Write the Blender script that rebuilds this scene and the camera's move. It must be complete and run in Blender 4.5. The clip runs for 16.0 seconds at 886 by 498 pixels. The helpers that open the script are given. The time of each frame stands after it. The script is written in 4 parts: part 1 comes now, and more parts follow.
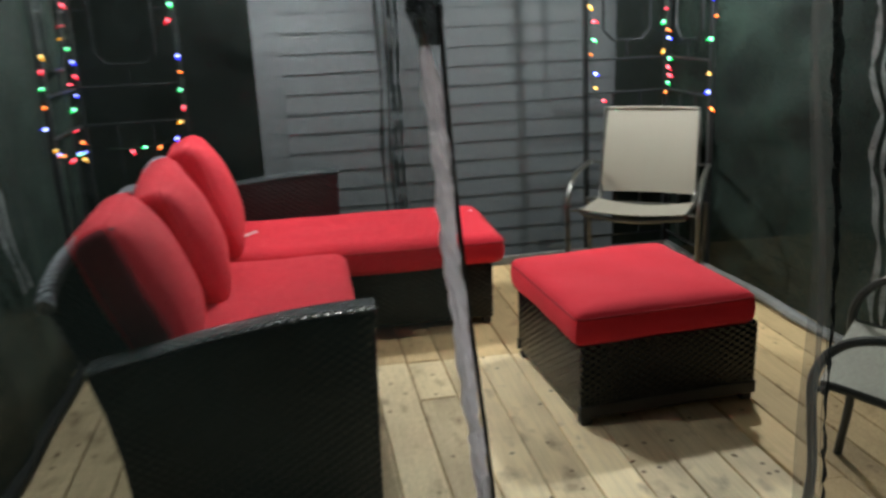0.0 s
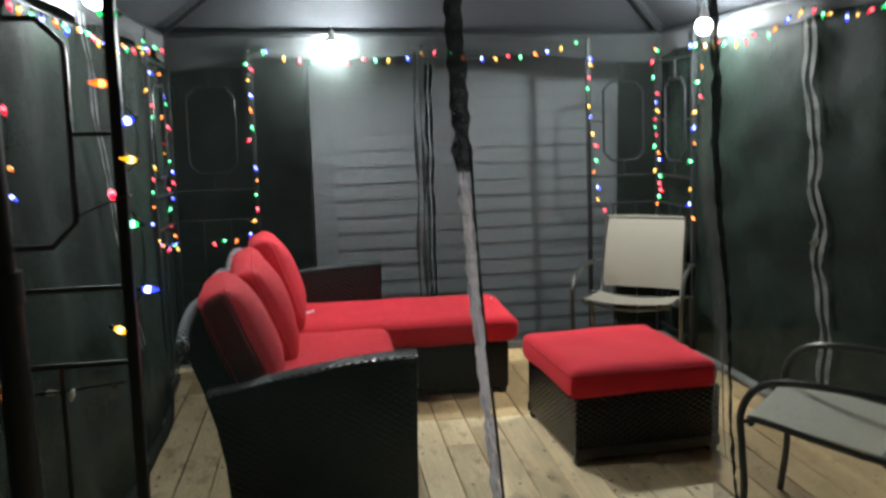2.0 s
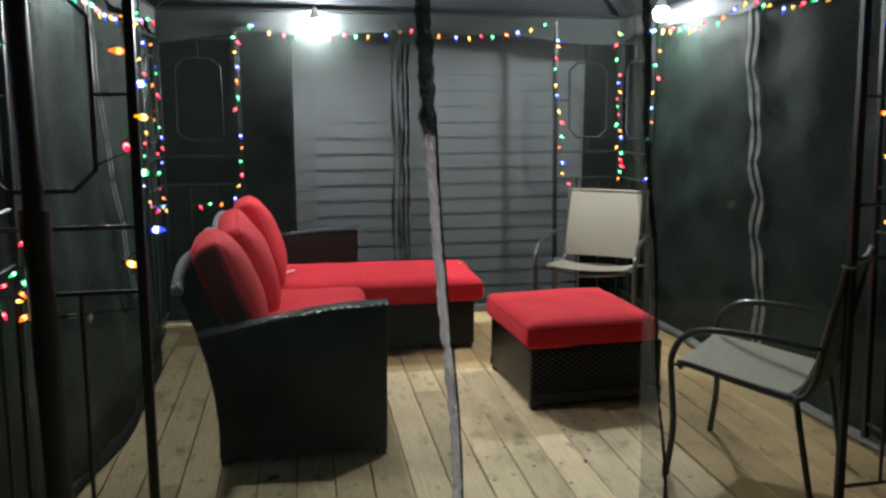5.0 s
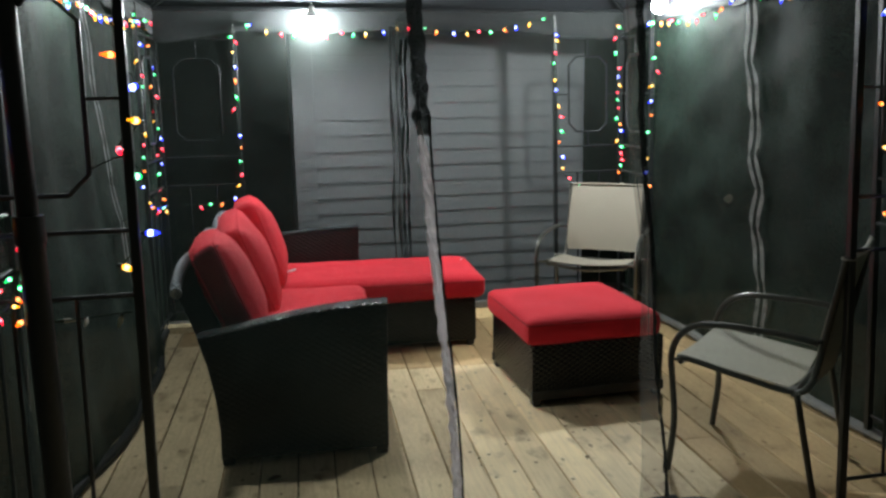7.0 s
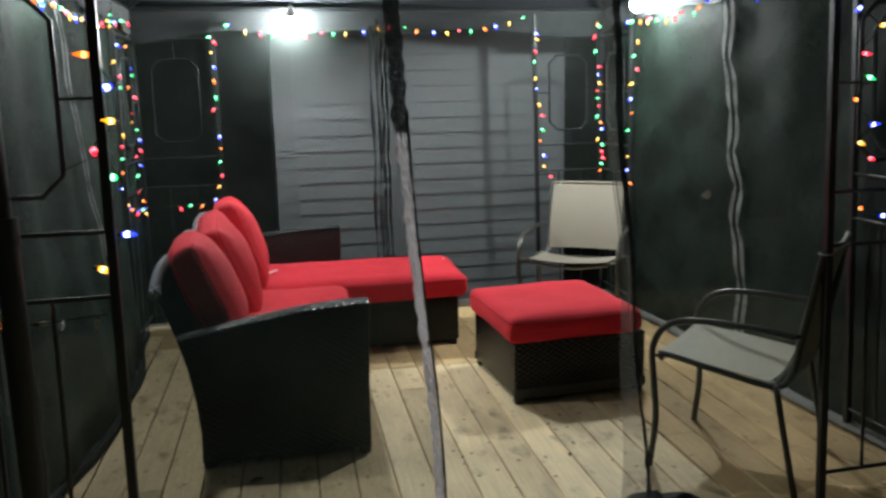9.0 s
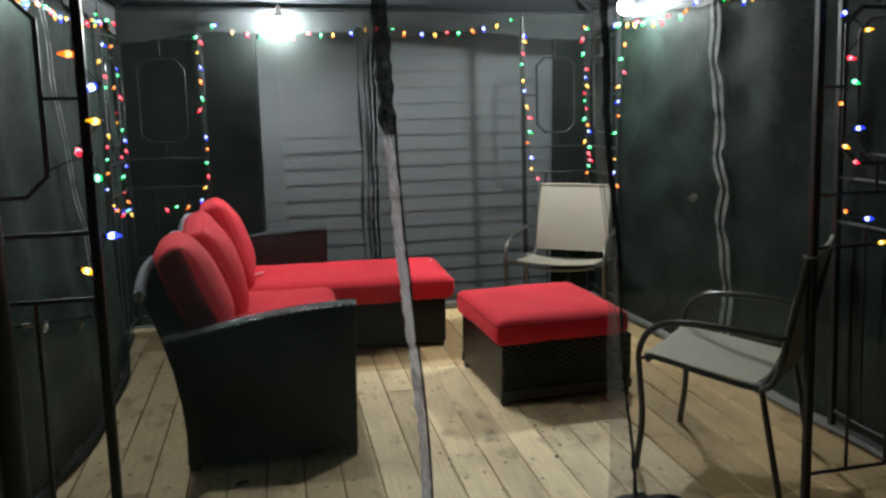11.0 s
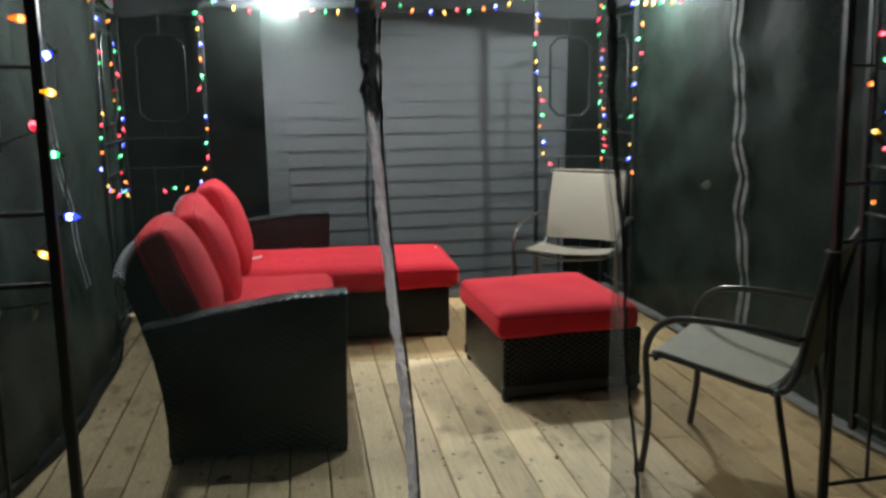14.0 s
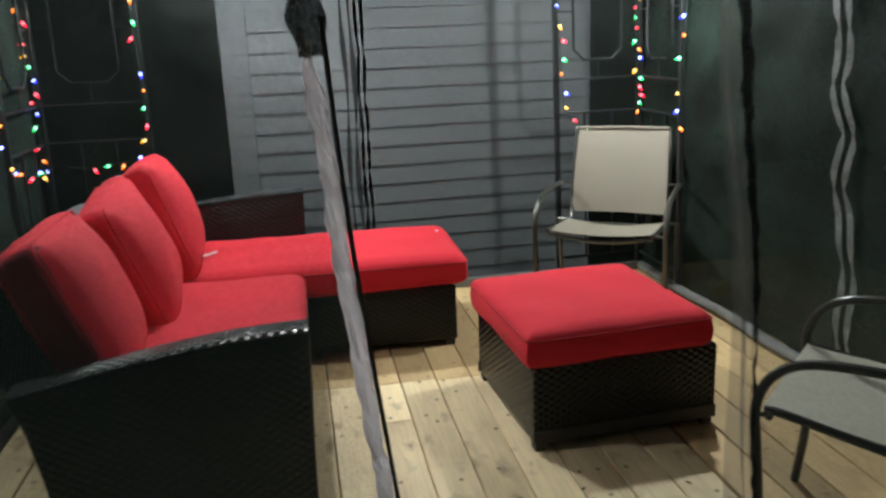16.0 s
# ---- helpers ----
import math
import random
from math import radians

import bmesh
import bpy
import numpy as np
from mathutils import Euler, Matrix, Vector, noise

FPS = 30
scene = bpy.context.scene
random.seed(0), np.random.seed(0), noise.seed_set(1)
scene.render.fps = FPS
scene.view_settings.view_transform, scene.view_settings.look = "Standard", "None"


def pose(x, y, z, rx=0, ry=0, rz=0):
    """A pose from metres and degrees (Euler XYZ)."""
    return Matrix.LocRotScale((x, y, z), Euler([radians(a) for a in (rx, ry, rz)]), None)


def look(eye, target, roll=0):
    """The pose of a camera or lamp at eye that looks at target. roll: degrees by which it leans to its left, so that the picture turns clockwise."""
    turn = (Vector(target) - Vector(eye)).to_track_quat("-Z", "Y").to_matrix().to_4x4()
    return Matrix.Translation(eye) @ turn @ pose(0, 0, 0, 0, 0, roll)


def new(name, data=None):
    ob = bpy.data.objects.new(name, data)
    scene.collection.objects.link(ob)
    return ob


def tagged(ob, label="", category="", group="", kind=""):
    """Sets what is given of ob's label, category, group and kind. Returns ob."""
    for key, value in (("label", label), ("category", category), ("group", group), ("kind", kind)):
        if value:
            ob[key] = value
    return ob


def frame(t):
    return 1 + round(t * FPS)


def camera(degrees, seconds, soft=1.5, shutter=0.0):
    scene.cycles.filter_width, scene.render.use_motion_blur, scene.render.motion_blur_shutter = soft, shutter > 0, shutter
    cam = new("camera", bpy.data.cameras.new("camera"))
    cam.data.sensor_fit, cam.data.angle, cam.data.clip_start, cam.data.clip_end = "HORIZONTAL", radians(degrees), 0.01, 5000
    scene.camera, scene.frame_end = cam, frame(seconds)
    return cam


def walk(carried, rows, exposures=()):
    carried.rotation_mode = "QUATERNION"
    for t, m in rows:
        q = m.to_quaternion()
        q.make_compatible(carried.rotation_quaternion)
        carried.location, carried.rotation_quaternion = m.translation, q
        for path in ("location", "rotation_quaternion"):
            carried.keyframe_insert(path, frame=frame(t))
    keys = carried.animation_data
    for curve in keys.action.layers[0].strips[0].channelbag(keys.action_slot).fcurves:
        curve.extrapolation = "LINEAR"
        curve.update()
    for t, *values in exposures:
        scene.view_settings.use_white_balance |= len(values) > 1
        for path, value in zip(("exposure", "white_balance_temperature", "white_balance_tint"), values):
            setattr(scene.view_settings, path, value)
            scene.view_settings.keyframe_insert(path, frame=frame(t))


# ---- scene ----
cam = camera(57.8, 16.0, soft=2.7, shutter=0.9)
PATH = [
    (0, (-0.416, 0.039, 1.372), (-0.019, 1.916, 0.805), -2.3),
    (0.5, (-0.469, -0.177, 1.385), (-0.156, 1.731, 0.872), -1.8),
    (1, (-0.491, -0.376, 1.393), (-0.187, 1.559, 0.985), -3.0),
    (1.5, (-0.572, -0.582, 1.407), (-0.196, 1.346, 1.032), -2.7),
    (2, (-0.592, -0.721, 1.441), (-0.232, 1.223, 1.136), -1.4),
    (2.5, (-0.511, -0.886, 1.441), (-0.188, 1.074, 1.206), -1.2),
    (3, (-0.487, -0.984, 1.438), (-0.204, 0.982, 1.203), -2.0),
    (3.5, (-0.567, -1.028, 1.445), (-0.276, 0.936, 1.205), -2.8),
    (4, (-0.61, -1.07, 1.43), (-0.297, 0.891, 1.193), -2.1),
    (4.5, (-0.621, -1.069, 1.421), (-0.252, 0.879, 1.164), -0.9),
    (5, (-0.624, -1.062, 1.416), (-0.212, 0.862, 1.06), -0.0),
    (7.5, (-0.583, -1.061, 1.426), (-0.182, 0.863, 1.057), -1.2),
    (8, (-0.576, -1.062, 1.423), (-0.159, 0.859, 1.058), -1.3),
    (8.5, (-0.578, -1.062, 1.422), (-0.166, 0.86, 1.053), -1.4),
    (9, (-0.58, -1.061, 1.42), (-0.144, 0.856, 1.051), -1.3),
    (9.2, (-0.587, -1.055, 1.425), (-0.13, 0.856, 1.054), -1.2),
    (11.5, (-0.577, -1.057, 1.42), (-0.11, 0.853, 1.055), -1.0),
    (12, (-0.575, -1.056, 1.42), (-0.113, 0.855, 1.053), -1.0),
    (12.5, (-0.57, -1.058, 1.421), (-0.117, 0.854, 1.049), -0.9),
    (13, (-0.568, -1.049, 1.421), (-0.12, 0.865, 1.052), -1.0),
    (13.5, (-0.522, -1.005, 1.415), (-0.078, 0.91, 1.047), -1.1),
    (14, (-0.449, -0.903, 1.392), (-0.034, 1.012, 0.992), -0.4),
    (14.5, (-0.443, -0.668, 1.374), (-0.044, 1.232, 0.894), -0.0),
    (15, (-0.412, -0.422, 1.377), (-0.012, 1.469, 0.864), -0.3),
    (15.5, (-0.289, -0.169, 1.385), (0.09, 1.726, 0.868), -1.8),
    (16, (-0.246, 0.053, 1.348), (0.156, 1.943, 0.832), -2.2),
]
walk(cam, [(t, look(eye, target, roll)) for t, eye, target, roll in PATH],
     exposures=((0, 0.08), (1.5, 0.04), (3, 0.0), (13.5, 0.0), (15, 0.04), (16, 0.08)))

# ---- world and lights ----
world = bpy.data.worlds.new("night")
scene.world = world
world.use_nodes = True
wn = world.node_tree
# a dull night sky, its added faint glow lifting blacks like lens veil
wn.nodes["Background"].inputs[0].default_value = (0.75, 1.0, 0.88, 1)
wn.nodes["Background"].inputs[1].default_value = 0.024

BULBS = [(-0.328, 4.07, 1.892), (1.585, 3.31, 1.924), (-1.268, 2.50, 1.936)]
BULB_WATTS = [123.0, 89.0, 36.0]
GLOBE = 0.043
LAMP_TINT = (0.918, 1.0, 0.985)


# ---- materials ----
def material(name, rgb, rough=0.6, metal=0.0, bump=0.0, scale=20.0, vary=0.15, coarse=2.0, sheen=0.0):
    """A surface with variation at two scales and fine relief."""
    m = bpy.data.materials.new(name)
    m.use_nodes = True
    nt = m.node_tree
    bsdf = nt.nodes["Principled BSDF"]
    co = nt.nodes.new("ShaderNodeTexCoord")
    fine = nt.nodes.new("ShaderNodeTexNoise")
    fine.inputs["Scale"].default_value = scale
    fine.inputs["Detail"].default_value = 6
    big = nt.nodes.new("ShaderNodeTexNoise")
    big.inputs["Scale"].default_value = coarse
    big.inputs["Detail"].default_value = 3
    for n in (fine, big):
        nt.links.new(co.outputs["Object"], n.inputs["Vector"])
    add = nt.nodes.new("ShaderNodeMath")
    add.operation = "ADD"
    nt.links.new(fine.outputs[0], add.inputs[0])
    nt.links.new(big.outputs[0], add.inputs[1])
    ramp = nt.nodes.new("ShaderNodeMapRange")
    ramp.inputs["From Min"].default_value = 0.6
    ramp.inputs["From Max"].default_value = 1.4
    ramp.inputs["To Min"].default_value = 1 - vary
    ramp.inputs["To Max"].default_value = 1 + vary
    nt.links.new(add.outputs[0], ramp.inputs["Value"])
    mul = nt.nodes.new("ShaderNodeVectorMath")
    mul.operation = "SCALE"
    mul.inputs[0].default_value = rgb
    nt.links.new(ramp.outputs[0], mul.inputs["Scale"])
    nt.links.new(mul.outputs[0], bsdf.inputs["Base Color"])
    bsdf.inputs["Roughness"].default_value = rough
    bsdf.inputs["Metallic"].default_value = metal
    bsdf.inputs["Sheen Weight"].default_value = sheen
    if bump:
        b = nt.nodes.new("ShaderNodeBump")
        b.inputs["Strength"].default_value = bump
        b.inputs["Distance"].default_value = 0.01
        nt.links.new(fine.outputs[0], b.inputs["Height"])
        nt.links.new(b.outputs[0], bsdf.inputs["Normal"])
    return m


def netting(name, rgb, cover, stain=0.1):
    """Fine mesh cloth: part cloth, part open holes, a little uneven."""
    m = bpy.data.materials.new(name)
    m.use_nodes = True
    nt = m.node_tree
    bsdf = nt.nodes["Principled BSDF"]
    bsdf.inputs["Roughness"].default_value = 0.75
    co = nt.nodes.new("ShaderNodeTexCoord")
    n1 = nt.nodes.new("ShaderNodeTexNoise")
    n1.inputs["Scale"].default_value = 3.0
    n1.inputs["Detail"].default_value = 5
    n2 = nt.nodes.new("ShaderNodeTexNoise")
    n2.inputs["Scale"].default_value = 180.0
    for n in (n1, n2):
        nt.links.new(co.outputs["Object"], n.inputs["Vector"])
    tone = nt.nodes.new("ShaderNodeMapRange")
    tone.inputs["From Min"].default_value, tone.inputs["From Max"].default_value = 0.3, 0.7
    tone.inputs["To Min"].default_value, tone.inputs["To Max"].default_value = 0.45, 1.65
    nt.links.new(n1.outputs[0], tone.inputs["Value"])
    mul = nt.nodes.new("ShaderNodeVectorMath")
    mul.operation = "SCALE"
    mul.inputs[0].default_value = rgb
    nt.links.new(tone.outputs[0], mul.inputs["Scale"])
    nt.links.new(mul.outputs[0], bsdf.inputs["Base Color"])
    fac = nt.nodes.new("ShaderNodeMapRange")
    fac.inputs["From Min"].default_value, fac.inputs["From Max"].default_value = 0.3, 0.7
    fac.inputs["To Min"].default_value, fac.inputs["To Max"].default_value = cover - stain, cover + stain
    nt.links.new(n2.outputs[0], fac.inputs["Value"])
    clear = nt.nodes.new("ShaderNodeBsdfTransparent")
    mix = nt.nodes.new("ShaderNodeMixShader")
    nt.links.new(fac.outputs[0], mix.inputs[0])
    wrinkle = nt.nodes.new("ShaderNodeBump")
    wrinkle.inputs["Strength"].default_value = 0.5
    wrinkle.inputs["Distance"].default_value = 0.05
    nt.links.new(n1.outputs[0], wrinkle.inputs["Height"])
    nt.links.new(wrinkle.outputs[0], bsdf.inputs["Normal"])
    thin = nt.nodes.new("ShaderNodeBsdfTranslucent")
    nt.links.new(mul.outputs[0], thin.inputs["Color"])
    cloth = nt.nodes.new("ShaderNodeMixShader")
    cloth.inputs[0].default_value = 0.5
    nt.links.new(bsdf.outputs[0], cloth.inputs[1])
    nt.links.new(thin.outputs[0], cloth.inputs[2])
    nt.links.new(clear.outputs[0], mix.inputs[1])
    nt.links.new(cloth.outputs[0], mix.inputs[2])
    nt.links.new(mix.outputs[0], nt.nodes["Material Output"].inputs["Surface"])
    return m


def wicker(name, rgb, rough=0.35, long=0.040, tall=0.025, deep=0.0034, top=False):
    """Flat resin strands woven over and under, about 9 mm wide."""
    m = bpy.data.materials.new(name)
    m.use_nodes = True
    nt = m.node_tree
    L = nt.links.new
    bsdf = nt.nodes["Principled BSDF"]
    co = nt.nodes.new("ShaderNodeTexCoord")
    sep = nt.nodes.new("ShaderNodeSeparateXYZ")
    L(co.outputs["Object"], sep.inputs[0])

    def wave(sock, freq):
        a = nt.nodes.new("ShaderNodeMath")
        a.operation = "MULTIPLY"
        a.inputs[1].default_value = freq
        L(sock, a.inputs[0])
        s = nt.nodes.new("ShaderNodeMath")
        s.operation = "SINE"
        L(a.outputs[0], s.inputs[0])
        return s.outputs[0]

    hor = nt.nodes.new("ShaderNodeMath")
    hor.operation = "ADD"
    L(sep.outputs[0], hor.inputs[0])
    if not top:
        L(sep.outputs[1], hor.inputs[1])
    w1 = wave(hor.outputs[0], 2 * math.pi / long)
    w2 = wave(sep.outputs[1 if top else 2], 2 * math.pi / tall)
    prod = nt.nodes.new("ShaderNodeMath")
    prod.operation = "MULTIPLY"
    L(w1, prod.inputs[0])
    L(w2, prod.inputs[1])
    noise_n = nt.nodes.new("ShaderNodeTexNoise")
    noise_n.inputs["Scale"].default_value = 60
    L(co.outputs["Object"], noise_n.inputs["Vector"])
    h = nt.nodes.new("ShaderNodeMath")
    h.operation = "ADD"
    L(prod.outputs[0], h.inputs[0])
    L(noise_n.outputs[0], h.inputs[1])
    b = nt.nodes.new("ShaderNodeBump")
    b.inputs["Strength"].default_value = 1.0
    b.inputs["Distance"].default_value = deep
    L(h.outputs[0], b.inputs["Height"])
    L(b.outputs[0], bsdf.inputs["Normal"])
    tone = nt.nodes.new("ShaderNodeMapRange")
    tone.inputs["From Min"].default_value, tone.inputs["From Max"].default_value = -1.0, 2.0
    tone.inputs["To Min"].default_value, tone.inputs["To Max"].default_value = 0.5, 1.5
    L(h.outputs[0], tone.inputs["Value"])
    mul = nt.nodes.new("ShaderNodeVectorMath")
    mul.operation = "SCALE"
    mul.inputs[0].default_value = rgb
    L(tone.outputs[0], mul.inputs["Scale"])
    L(mul.outputs[0], bsdf.inputs["Base Color"])
    bsdf.inputs["Roughness"].default_value = rough
    bsdf.inputs["Specular IOR Level"].default_value = 0.38
    return m


def pine(name, light, dark):
    """Weathered deck boards: grain along the length, knots, stains, each board its own tone."""
    m = bpy.data.materials.new(name)
    m.use_nodes = True
    nt = m.node_tree
    L = nt.links.new
    bsdf = nt.nodes["Principled BSDF"]
    co = nt.nodes.new("ShaderNodeTexCoord")
    info = nt.nodes.new("ShaderNodeObjectInfo")
    off = nt.nodes.new("ShaderNodeVectorMath")
    off.operation = "SCALE"
    off.inputs[0].default_value = (7.0, 31.0, 13.0)
    L(info.outputs["Random"], off.inputs["Scale"])
    pos = nt.nodes.new("ShaderNodeVectorMath")
    pos.operation = "ADD"
    L(co.outputs["Object"], pos.inputs[0])
    L(off.outputs[0], pos.inputs[1])

    def noise_at(sx, sy, scale, detail=5):
        mp = nt.nodes.new("ShaderNodeMapping")
        mp.inputs["Scale"].default_value = (sx, sy, 1)
        L(pos.outputs[0], mp.inputs["Vector"])
        n = nt.nodes.new("ShaderNodeTexNoise")
        n.inputs["Scale"].default_value = scale
        n.inputs["Detail"].default_value = detail
        L(mp.outputs[0], n.inputs["Vector"])
        return n.outputs[0]

    grain = noise_at(14, 0.8, 6)
    stain = noise_at(1.4, 0.8, 3)
    knots = nt.nodes.new("ShaderNodeTexVoronoi")
    knots.inputs["Scale"].default_value = 3.4
    mp = nt.nodes.new("ShaderNodeMapping")
    mp.inputs["Scale"].default_value = (2.2, 1.0, 0.0)
    L(pos.outputs[0], mp.inputs["Vector"])
    L(mp.outputs[0], knots.inputs["Vector"])
    kr = nt.nodes.new("ShaderNodeMapRange")
    kr.inputs["From Min"].default_value, kr.inputs["From Max"].default_value = 0.035, 0.085
    kr.inputs["To Min"].default_value, kr.inputs["To Max"].default_value = 1.0, 0.0
    L(knots.outputs["Distance"], kr.inputs["Value"])
    gm = nt.nodes.new("ShaderNodeMapRange")
    gm.inputs["From Min"].default_value, gm.inputs["From Max"].default_value = 0.38, 0.7
    gm.inputs["To Min"].default_value, gm.inputs["To Max"].default_value = 0.0, 0.19
    L(grain, gm.inputs["Value"])
    sm = nt.nodes.new("ShaderNodeMapRange")
    sm.inputs["From Min"].default_value, sm.inputs["From Max"].default_value = 0.45, 0.72
    sm.inputs["To Min"].default_value, sm.inputs["To Max"].default_value = 0.0, 0.36
    L(stain, sm.inputs["Value"])
    specks = nt.nodes.new("ShaderNodeTexVoronoi")
    specks.voronoi_dimensions = "2D"
    specks.inputs["Scale"].default_value = 5.5
    L(pos.outputs[0], specks.inputs["Vector"])
    sr = nt.nodes.new("ShaderNodeMapRange")
    sr.inputs["From Min"].default_value, sr.inputs["From Max"].default_value = 0.024, 0.060
    sr.inputs["To Min"].default_value, sr.inputs["To Max"].default_value = 0.9, 0.0
    L(specks.outputs["Distance"], sr.inputs["Value"])
    smudge = noise_at(2.6, 1.5, 5, 3)
    mr = nt.nodes.new("ShaderNodeMapRange")
    mr.inputs["From Min"].default_value, mr.inputs["From Max"].default_value = 0.56, 0.74
    mr.inputs["To Min"].default_value, mr.inputs["To Max"].default_value = 0.0, 0.55
    L(smudge, mr.inputs["Value"])
    marks = nt.nodes.new("ShaderNodeMath")
    marks.operation = "MAXIMUM"
    L(sr.outputs[0], marks.inputs[0])
    L(mr.outputs[0], marks.inputs[1])
    a0 = nt.nodes.new("ShaderNodeMath")
    a0.operation = "MAXIMUM"
    L(marks.outputs[0], a0.inputs[0])
    L(kr.outputs[0], a0.inputs[1])
    a1 = nt.nodes.new("ShaderNodeMath")
    a1.operation = "MAXIMUM"
    L(gm.outputs[0], a1.inputs[0])
    L(a0.outputs[0], a1.inputs[1])
    a2 = nt.nodes.new("ShaderNodeMath")
    a2.operation = "ADD"
    a2.use_clamp = True
    L(a1.outputs[0], a2.inputs[0])
    L(sm.outputs[0], a2.inputs[1])
    mix = nt.nodes.new("ShaderNodeMix")
    mix.data_type = "RGBA"
    mix.inputs["A"].default_value = (*light, 1)
    mix.inputs["B"].default_value = (*dark, 1)
    L(a2.outputs[0], mix.inputs["Factor"])
    tone = nt.nodes.new("ShaderNodeMapRange")
    tone.inputs["To Min"].default_value, tone.inputs["To Max"].default_value = 0.84, 1.10
    L(info.outputs["Random"], tone.inputs["Value"])
    mul = nt.nodes.new("ShaderNodeVectorMath")
    mul.operation = "SCALE"
    L(mix.outputs["Result"], mul.inputs[0])
    L(tone.outputs[0], mul.inputs["Scale"])
    L(mul.outputs[0], bsdf.inputs["Base Color"])
    bsdf.inputs["Roughness"].default_value = 0.58
    b = nt.nodes.new("ShaderNodeBump")
    b.inputs["Strength"].default_value = 0.35
    b.inputs["Distance"].default_value = 0.004
    L(grain, b.inputs["Height"])
    L(b.outputs[0], bsdf.inputs["Normal"])
    return m


def glowing(name, rgb, strength):
    m = bpy.data.materials.new(name)
    m.use_nodes = True
    bsdf = m.node_tree.nodes["Principled BSDF"]
    bsdf.inputs["Base Color"].default_value = (*rgb, 1)
    bsdf.inputs["Emission Color"].default_value = (*rgb, 1)
    bsdf.inputs["Emission Strength"].default_value = strength
    bsdf.inputs["Roughness"].default_value = 0.2
    return m


RED_CLOTH = material("red_cushion_cloth", (0.65, 0.012, 0.030), 0.9, bump=0.35, scale=420, vary=0.12, coarse=5, sheen=0.03)
SEAM = material("dark_red_seam", (0.38, 0.008, 0.017), 0.9, bump=0.3, scale=300, vary=0.2)
MAROON = material("maroon_cushion_end", (0.26, 0.019, 0.034), 0.9, bump=0.3, scale=260, vary=0.2, coarse=6)
# one wicker in two copies: flat on the shaded sofa, glinting on the ottoman
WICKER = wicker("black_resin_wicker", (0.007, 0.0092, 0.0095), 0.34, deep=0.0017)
WICKER_GLINT = wicker("glinting_black_resin_wicker", (0.0052, 0.0074, 0.0086), 0.24, deep=0.0040)
# sheen on the arm tops put into a greyer base colour
WICKER_EDGE = wicker("grey_sheen_wicker_edge", (0.030, 0.036, 0.038), 0.26, 0.030, 0.024, 0.0040, top=True)
# back edge coloured pale grey for the lamp light it catches
WICKER_LIT = wicker("lamplit_grey_wicker_edge", (0.24, 0.26, 0.285), 0.36, 0.022, 0.026, 0.005, top=True)
PLASTIC = material("black_plastic_foot", (0.02, 0.02, 0.02), 0.5)
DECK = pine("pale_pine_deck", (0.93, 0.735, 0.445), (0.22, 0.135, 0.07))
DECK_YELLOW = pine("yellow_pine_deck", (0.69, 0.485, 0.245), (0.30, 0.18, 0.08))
STEEL = material("black_painted_steel", (0.020, 0.022, 0.024), 0.38, 0.0, bump=0.1, scale=90, vary=0.25)
CHAIR_FRAME = material("bronze_grey_chair_frame", (0.10, 0.098, 0.085), 0.30, 0.6, bump=0.05, scale=120)
CHAIR_DARK = material("dark_brown_chair_frame", (0.060, 0.056, 0.050), 0.34, 0.4, bump=0.05, scale=120)
SLING = material("beige_sling_cloth", (0.285, 0.252, 0.200), 0.6, bump=0.3, scale=500, vary=0.07)
SLING_GREY = material("grey_beige_sling_cloth", (0.56, 0.53, 0.44), 0.6, bump=0.3, scale=500, vary=0.1)
CANOPY = material("grey_canopy_cloth", (0.023, 0.026, 0.031), 0.8, bump=0.3, scale=14, vary=0.12, coarse=1.2)
VALANCE = material("pale_grey_valance", (0.046, 0.049, 0.053), 0.8, bump=0.5, scale=12, vary=0.15)
SIDING = material("grey_vinyl_siding", (0.235, 0.25, 0.264), 0.5, bump=0.15, scale=60, vary=0.06)
TRIM_GREY = material("grey_satin_ribbon", (0.74, 0.73, 0.75), 0.5, bump=1.0, scale=30, vary=0.3)
nt = TRIM_GREY.node_tree
thin = nt.nodes.new("ShaderNodeBsdfTranslucent")
thin.inputs["Color"].default_value = (0.80, 0.74, 0.76, 1)
both = nt.nodes.new("ShaderNodeMixShader")
both.inputs[0].default_value = 0.5
nt.links.new(nt.nodes["Principled BSDF"].outputs[0], both.inputs[1])
nt.links.new(thin.outputs[0], both.inputs[2])
nt.links.new(both.outputs[0], nt.nodes["Material Output"].inputs["Surface"])
TRIM_BLACK = material("black_woven_ribbon", (0.02, 0.02, 0.02), 0.7, bump=0.3, scale=200)
ZIP_WHITE = material("frayed_white_zip_tape", (0.36, 0.38, 0.37), 0.7, bump=0.9, scale=110, vary=0.7, coarse=14)
ZIP_GREY = material("grey_zip_tape", (0.27, 0.28, 0.285), 0.7, bump=0.5, scale=50, vary=0.7, coarse=14)
NET_FRONT = netting("sheer_black_front_net", (0.019, 0.026, 0.023), 0.33, 0.07)
NET_EDGE = netting("dense_black_net_edging", (0.014, 0.017, 0.016), 0.93, 0.05)
NET_HEM = netting("pale_grey_curtain_hem", (0.22, 0.215, 0.20), 0.36, 0.015)
NET_BAND = netting("doubled_black_net_band", (0.020, 0.024, 0.024), 0.62, 0.05)
HEM_GREY = material("grey_weighted_hem_cloth", (0.20, 0.195, 0.185), 0.8, bump=0.5, scale=18, vary=0.25)
NET_BACK = netting("black_back_net", (0.036, 0.046, 0.043), 0.40, 0.08)
NET_SIDE = netting("dark_green_side_net", (0.022, 0.040, 0.031), 0.86, 0.06)
